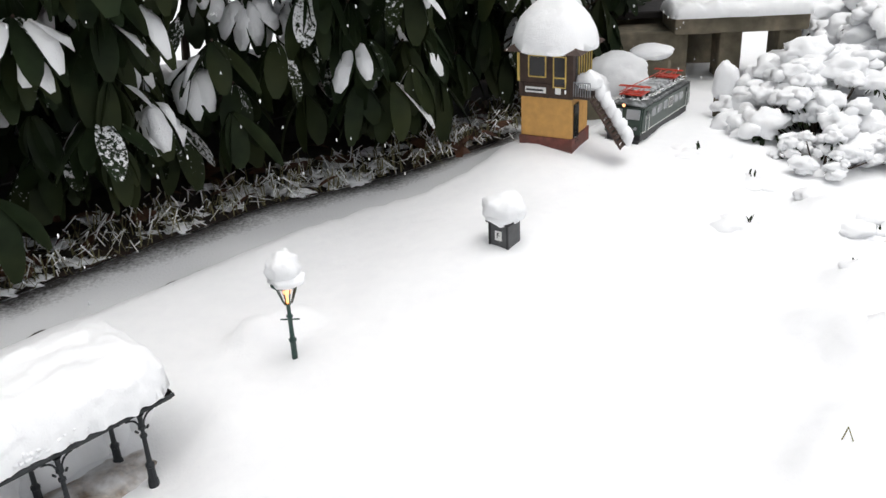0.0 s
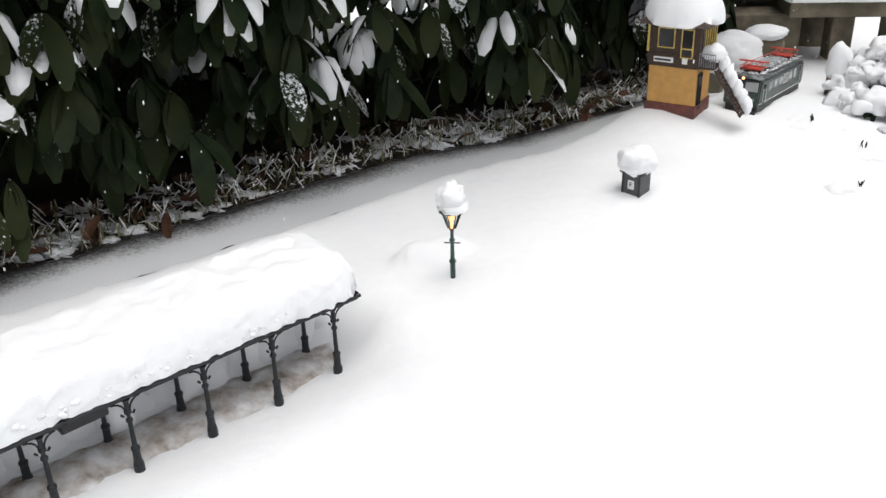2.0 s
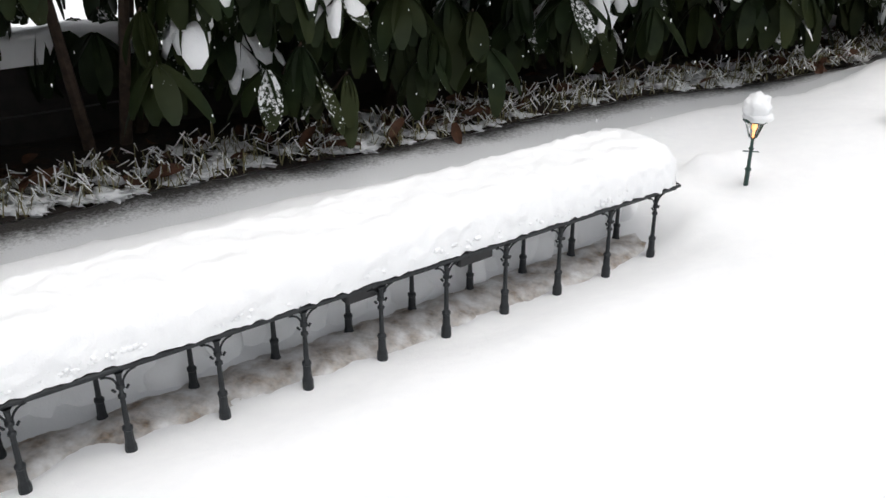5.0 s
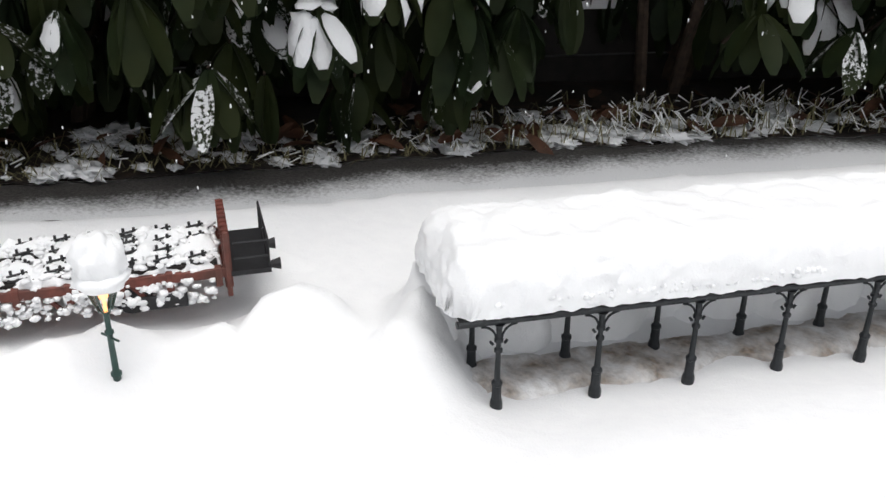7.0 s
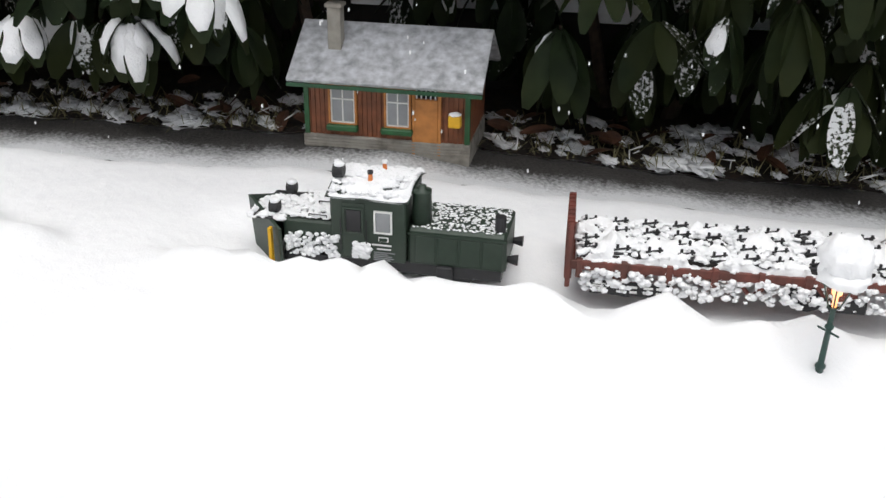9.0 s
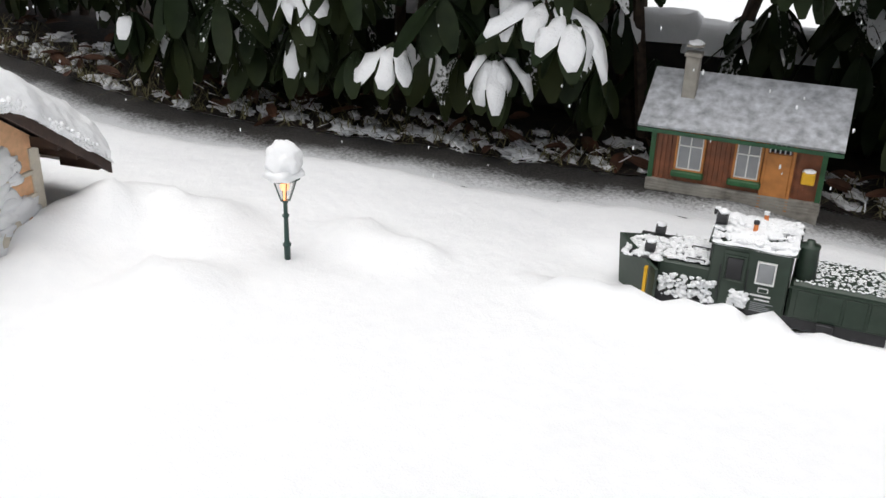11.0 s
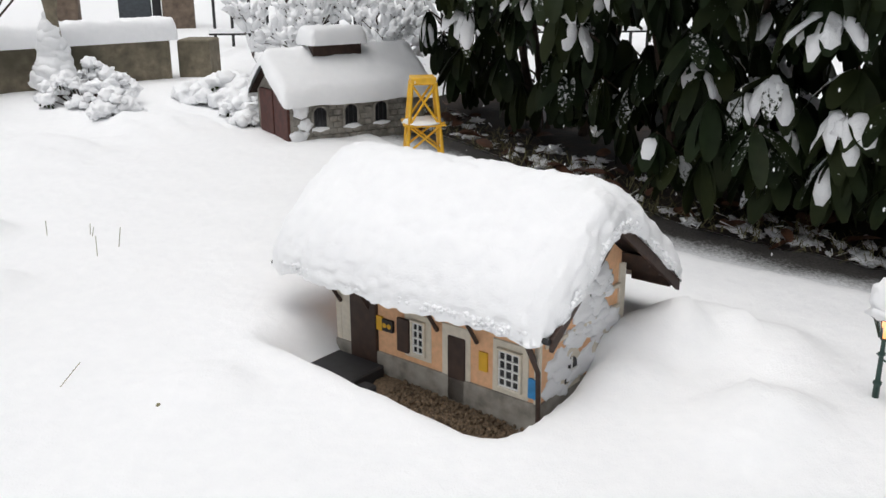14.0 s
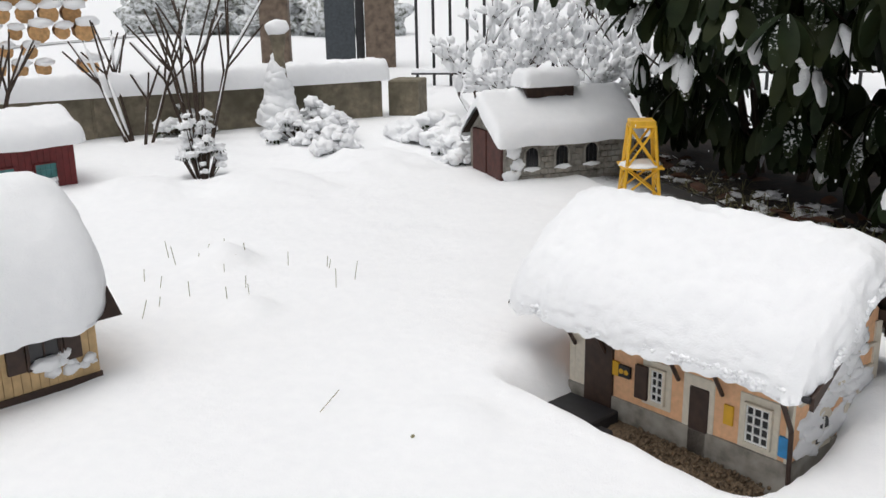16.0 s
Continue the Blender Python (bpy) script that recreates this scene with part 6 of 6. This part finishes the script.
# ---- cottage and red shed ----
def build_cottage():
    t = thing("cottage", pose(-2.147, -2.471, 0.08, 0, 0, 149), "cream boarded model cottage with brown shutters under deep snow", "cottage")
    L, d, h = 0.3, 0.22, 0.107
    cream = material("cream_boards", (0.55, 0.38, 0.19), 0.65, 0, 0.15, 60, 0.2)
    bm = boxed(-L, 0, 0, d, -0.05, h)
    part("wall", bm, cream, t)
    for k in range(24):
        x = -L + L * k / 24
        part("board", boxed(x + 0.0005, x + L / 24 - 0.0005, -0.0022, 0.001, -0.03, h), cream, t)
    part("base_board", boxed(-L, 0.002, -0.005, 0.001, -0.03, 0.004), DARK_BROWN, t)
    for x in (-0.1, -0.23):
        wd = window(t, x, x + 0.045, 0.038, 0.086, DARK_BROWN, (2, 1), -0.003, GLASS, DARK_BROWN)
        for q in (x - 0.03, x + 0.05):
            part("shutter", boxed(q, q + 0.025, -0.008, -0.002, 0.036, 0.09, 0.001), DARK_BROWN, wd, "brown shutter")
        part("sill_snow", lump(bmesh.new(), (x + 0.024, -0.008, 0.04), (0.022, 0.007, 0.012), 0.4, 3, x * 30), SNOW, wd, "", True)
    tagged(scatter(t, -0.07, -0.004, -0.004, 0.0, lambda k: 0.02 + 0.03 * k, 14, 81, 0.010, 0.9))

    def slope(y):
        return h + 0.01 + 0.9 * min(y, d - y)

    bm = bmesh.new()
    rows = [-0.03, d / 2, d + 0.03]
    vs = [[bm.verts.new((x, y, slope(y))) for y in rows] for x in (-L - 0.03, 0.03)]
    for k in range(2):
        bm.faces.new((vs[0][k], vs[1][k], vs[1][k + 1], vs[0][k + 1]))
    bmesh.ops.solidify(bm, geom=bm.faces[:], thickness=0.005)
    part("roof", bm, DARK_BROWN, t)
    for x in (-L, -0.004):
        bm = bmesh.new()
        f = bm.faces.new([bm.verts.new(p) for p in ((x, 0, h), (x, d, h), (x, d / 2, slope(d / 2) - 0.006))])
        r = bmesh.ops.extrude_face_region(bm, geom=[f])
        bmesh.ops.translate(bm, vec=(0.004, 0, 0), verts=[v for v in r["geom"] if isinstance(v, bmesh.types.BMVert)])
        part("gable", bm, cream, t)
    s = thing("snow_cushion", t.matrix_world.copy(), "thick snow cushion on the cottage roof", "snow")
    part("snow", snow_pad(-L - 0.035, 0.035, -0.036, d + 0.036, 0, 0.1, 51, 50, 44, 2.6, 0.05, lambda x, y: sum(slope(y + q * 0.02) for q in (-2, -1, 0, 1, 2)) / 5), SNOW, s, "", True)


build_cottage()


def build_red_shed():
    t = thing("red_shed", pose(-3.2, -3.22, 0.11, 0, 0, 150), "dark red model shed with a teal arched window", "shed")
    L, d, h = 0.3, 0.16, 0.13
    red = material("dark_red_boards", (0.15, 0.018, 0.018), 0.6, 0, 0.2, 60, 0.2)
    teal = material("teal_window", (0.05, 0.2, 0.2), 0.3)
    part("wall", boxed(-L, 0, 0, d, -0.05, h, 0.001), red, t)
    for k in range(18):
        x = -L + L * k / 18
        part("board", boxed(x + 0.0005, x + L / 18 - 0.0005, -0.0025, 0.001, -0.03, h), red, t)
    for x in (-0.11, -0.22):
        w = window(t, x, x + 0.055, 0.035, 0.085, red, (4, 2), -0.004, teal, teal)
        part("sill_snow", lump(bmesh.new(), (x + 0.027, -0.008, 0.036), (0.03, 0.008, 0.014), 0.4, 3, x * 30), SNOW, w, "", True)

    def slope(y):
        return h + 0.006 + 0.45 * min(y + 0.03, d + 0.03 - y)

    bm = bmesh.new()
    rows = [-0.025, d / 2, d + 0.025]
    vs = [[bm.verts.new((x, y, slope(y))) for y in rows] for x in (-L - 0.02, 0.02)]
    for k in range(2):
        bm.faces.new((vs[0][k], vs[1][k], vs[1][k + 1], vs[0][k + 1]))
    bmesh.ops.solidify(bm, geom=bm.faces[:], thickness=0.005)
    part("roof", bm, DARK_BROWN, t)
    s = thing("snow_cushion", t.matrix_world.copy(), "snow cushion on the red shed roof", "snow")
    part("snow", snow_pad(-L - 0.03, 0.03, -0.034, d + 0.034, 0, 0.045, 61, 40, 30, 5, 0.08, lambda x, y: slope(y)), SNOW, s, "", True)


build_red_shed()


# ---- garden wall, log pile, ornament and background ----
def build_garden_wall():
    t = thing("garden_wall", pose(0, 0, 0), "low mossy concrete garden wall with a snow cap", "wall", kind="structure")
    line = [(-4.46, -2.755), (-3.79, -3.55), (-3.1, -4.37)]
    k = 0
    for (x0, y0), (x1, y1) in zip(line, line[1:]):
        d = math.hypot(x1 - x0, y1 - y0)
        a = math.degrees(math.atan2(y1 - y0, x1 - x0))
        n = 3
        for j in range(n):
            b = part("panel", boxed(d * j / n + 0.004, d * (j + 1) / n - 0.004, -0.03, 0.03, -0.1, 0.15, 0.004), CONCRETE, t)
            b.matrix_local = pose(x0, y0, 0.15, 0, 0, a)
            b = part("post", boxed(d * j / n - 0.006, d * j / n + 0.006, -0.026, 0.026, -0.1, 0.148), CONCRETE, t)
            b.matrix_local = pose(x0, y0, 0.15, 0, 0, a)
        b = part("snow_cap", snow_pad(-0.03, d + 0.03, -0.065, 0.065, 0.148, 0.075, 70 + k, 70, 20, 4, 0.1), SNOW, t, "", True)
        b.matrix_local = pose(x0, y0, 0.15, 0, 0, a)
        k += 1
    part("end_post", boxed(-0.07, 0.07, -0.06, 0.06, -0.1, 0.14, 0.005), CONCRETE, t).matrix_local = pose(-4.55, -2.66, 0.15)


build_garden_wall()


def build_logs():
    t = thing("log_pile", pose(-4.75, -4.55, 0.2, 0, 0, 128), "stack of cut firewood with snow between the logs", "firewood")
    rnd = random.Random(95)
    white = bmesh.new()
    for row in range(11):
        for col in range(12):
            x = -0.85 + 0.1 * col + (0.05 if row % 2 else 0)
            r = 0.032 + 0.016 * rnd.random()
            z = 0.02 + row * 0.082
            if rnd.random() < 0.12:
                continue
            bm = rod(bmesh.new(), (x, -0.02 + 0.04 * rnd.random(), z), (x, 0.3, z), r, seg=9)
            part("log", bm, LOG_END, t).matrix_local = pose(0, 0, 0)
            lump(white, (x + 0.01, 0.0, z + r * 0.95), (r * 1.2, 0.06, r * 0.55), 0.35, 2, rnd.random() * 80)
    tagged(part("snow", white, SNOW, t, "snow between the logs", True), kind="stuff")


build_logs()


def build_ornament():
    x, y = -4.08, -2.99
    t = thing("garden_ornament", pose(x, y, 0.17), "stone garden figure on a pedestal coated with snow", "ornament")
    part("pedestal", turned(bmesh.new(), [(0.05, -0.05), (0.03, 0.1), (0.018, 0.24), (0.026, 0.29), (0.03, 0.31), (0.02, 0.32)], seg=14), CONCRETE, t, "", True)
    s = thing("snow_cone", pose(x, y, 0.17), "snow coat on the garden figure", "snow")
    bm = bmesh.new()
    for k in range(12):
        f = k / 11
        lump(bm, (0.01 * math.sin(k), -0.012, 0.02 + 0.2 * f), (0.085 * (1 - f * 0.72), 0.075 * (1 - f * 0.7), 0.04), 0.2, 3, k * 2.3)
    lump(bm, (0, 0, 0.335), (0.042, 0.042, 0.03), 0.15, 3, 5)
    part("snow", bm, SNOW, s, "", True)


build_ornament()

snow_bush(-3.95, -2.84, 0.15, 0.12, 11, 60, "low evergreen buried in snow clumps")
snow_bush(-3.72, -2.68, 0.07, 0.08, 12, 14, "round mound of snow over a low plant", 0.1, 2.4)
snow_bush(-3.36, -2.93, 0.065, 0.2, 13, 50, "small upright conifer coated with snow", 0.8, 1.3)
snow_bush(-3.95, -3.32, 0.12, 0.1, 14, 30, "low plant with balls of snow")
snow_bush(-3.78, -2.28, 0.10, 0.07, 15, 22, "low plant under smooth snow beside the engine shed", 0.3, 1.8)
snow_bush(-4.1, -2.42, 0.16, 0.06, 16, 30, "low plants under smooth snow", 0.2, 1.6)


def twiggy(x, y, spread, tall, seed, stems, snowy, name="bare_shrub", label="bare garden shrub with snow on every twig", depth=3, up=0.8):
    """A leafless shrub whose branches fork, with snow along them."""
    rnd = random.Random(seed)
    t = thing(name, pose(x, y, ground_z(x, y, False) - 0.01), label, "shrub")
    wood, white = bmesh.new(), bmesh.new()

    def grow(p, d, size, r, level):
        q = p + d * size
        rod(wood, p, q, r, r * 0.7, 5)
        if rnd.random() < snowy:
            c = (p + q) / 2 + Vector((0, 0, r + 0.004))
            h = (0.008 + 0.011 * rnd.random()) * (1.0 if depth > 1 else 0.4)
            m = Matrix.Translation(c) @ d.to_track_quat("X", "Z").to_matrix().to_4x4() @ Matrix.Diagonal((size * 0.52, h, h * 0.8, 1))
            places, faces = ball(1)
            vs = [white.verts.new(m @ p2) for p2 in places]
            for f in faces:
                white.faces.new([vs[i] for i in f])
        if level:
            for k in range(2 + (rnd.random() < 0.6)):
                n = (d + Vector((rnd.random() - 0.5, rnd.random() - 0.5, (rnd.random() - 0.4) * up)) * 1.25).normalized()
                grow(q, n, size * (0.6 + 0.3 * rnd.random()), r * 0.68, level - 1)

    for k in range(stems):
        a = rnd.random() * 6.28
        d = Vector((spread * math.cos(a), spread * math.sin(a), 1)).normalized()
        grow(Vector((0.04 * math.cos(a), 0.04 * math.sin(a), 0)), d, tall * (0.3 + 0.2 * rnd.random()), 0.006, depth)
    tagged(part("twigwork", wood, BARK, t), kind="stuff")
    tagged(part("twig_snow", white, SNOW, t, "snow along the twigs", True), kind="stuff")


twiggy(-4.5, -2.35, 0.7, 0.34, 101, 9, 0.95, depth=4)
twiggy(-4.3, -2.05, 0.8, 0.28, 102, 7, 0.95, depth=4)
twiggy(-5.0, -2.0, 0.6, 0.6, 103, 8, 0.9)
twiggy(-4.7, -1.7, 0.6, 0.5, 104, 8, 0.9)
twiggy(-3.86, -3.2, 0.28, 0.6, 105, 9, 0.25, "rose_bush", "upright bare stems before the garden wall", 1, 0.2)
twiggy(-3.75, -3.36, 0.35, 0.5, 106, 6, 0.35, "rose_bush", "upright bare stems before the garden wall", 1, 0.2)
twiggy(-3.5, -3.75, 0.4, 0.5, 107, 5, 0.3, "rose_bush", "upright bare stems before the garden wall", 1, 0.2)


def build_gate():
    t = thing("garden_gate", pose(-6.3, -4.05, 0.1, 0, 0, 108), "rough brown gate pillars beside a dark metal door", "gate")
    part("pillar", boxed(0.0, 0.17, -0.08, 0.08, -0.2, 1.2, 0.01), BARK_PALE, t, "grey-brown pillar")
    part("pillar", boxed(0.62, 0.8, -0.08, 0.08, -0.2, 1.2, 0.01), BARK_PALE, t)
    part("door_leaf", boxed(0.38, 0.56, -0.02, 0.02, -0.1, 1.1, 0.005), SLATE_PAINT, t, "slate-grey metal door")
    part("door_leaf", boxed(0.565, 0.615, -0.02, 0.02, -0.1, 1.1, 0.005), BLACK, t)
    f = thing("iron_fence", pose(-5.6, -2.9, 0.1, 0, 0, 95), "dark wrought iron railing with snow", "fence")
    for k in range(26):
        part("bar", rod(bmesh.new(), (k * 0.085, 0, -0.1), (k * 0.085, 0, 0.75), 0.008, seg=6), BLACK, f)
    for z in (0.12, 0.62):
        part("rail", rod(bmesh.new(), (-0.03, 0, z), (26 * 0.085, 0, z), 0.008, seg=6), BLACK, f)
        part("rail_snow", snow_pad(-0.03, 26 * 0.085, -0.012, 0.012, z + 0.006, 0.02, z * 50, 120, 6, 4, 0.5), SNOW, f, "", True)
    for k in range(4):
        c = thing("snowy_hedge", pose(-11.5 + 0.3 * k, -7.6 + 0.9 * k, 0.15), "far clipped hedge powdered with snow", "hedge", "far hedges")
        part("leaves", lump(bmesh.new(), (0, 0, 0.25), (0.5, 0.5, 0.34), 0.5, 4, k * 4.0, 3.5), HEDGE_FAR, c, "", True)
    tagged(part("road", boxed(-14, -8.2, -7.6, -7.35, 0.20, 0.206), material("snowy_road", (0.5, 0.5, 0.5), 0.8, 0, 0.2, 3, 0.2, (0.85, 0.86, 0.88), 1.5), None), "snow-covered street with grey wheel tracks", "road", kind="structure")


BARK_PALE = material("grey_brown_pillar", (0.16, 0.12, 0.09), 0.85, 0, 0.4, 25, 0.6)
SLATE_PAINT = material("slate_grey_paint", (0.05, 0.06, 0.07), 0.5)
HEDGE_FAR = material("snow_powdered_hedge", (0.12, 0.13, 0.1), 0.9, 0, 0.5, 30, 0.8, (0.8, 0.82, 0.84), 18, 0.47)
build_gate()


# ---- details by the station ----
def build_forecourt():
    m = pose(-2.172, -1.504, 0.0, 0, 0, 54.0)

    def place(u, v):
        x, y = -0.36 + 0.36 * u, -0.085 + 0.09 * v
        w = m @ Vector((x, y, 0))
        return w.x, w.y, ground_z(w.x, w.y, False) + 0.017 + 0.003 * fbm(x, y, 60, 2) - 0.03 * max(abs(2 * u - 1) ** 6, (1 - v) ** 4)

    bm = sheet(50, 16, place)
    tagged(part("forecourt", bm, GRAVEL, None, "", True), "brown gravel before the station", "gravel", kind="structure")
    rnd = random.Random(130)
    bm = bmesh.new()
    for k in range(500):
        x, y = -0.23 + 0.21 * rnd.random(), -0.055 * rnd.random() - 0.006
        w = m @ Vector((x, y, 0))
        r = 0.0016 + 0.0022 * rnd.random()
        lump(bm, (w.x, w.y, ground_z(w.x, w.y, False) + 0.019), (r, r, r), 0.3, 1, k)
    tagged(part("gravel_grains", bm, GRAVEL, None), "loose brown gravel grains", "gravel", kind="stuff")
    t = thing("loading_ramp", m @ pose(-0.31, -0.05, -0.015), "dark wet loading ramp by the goods door", "ramp")
    part("slab", boxed(-0.05, 0.045, -0.035, 0.04, -0.02, 0.022, 0.002), BLACK, t)
    part("crate", boxed(0.05, 0.075, -0.03, -0.008, -0.02, 0.018, 0.003), BLACK, t)


build_forecourt()
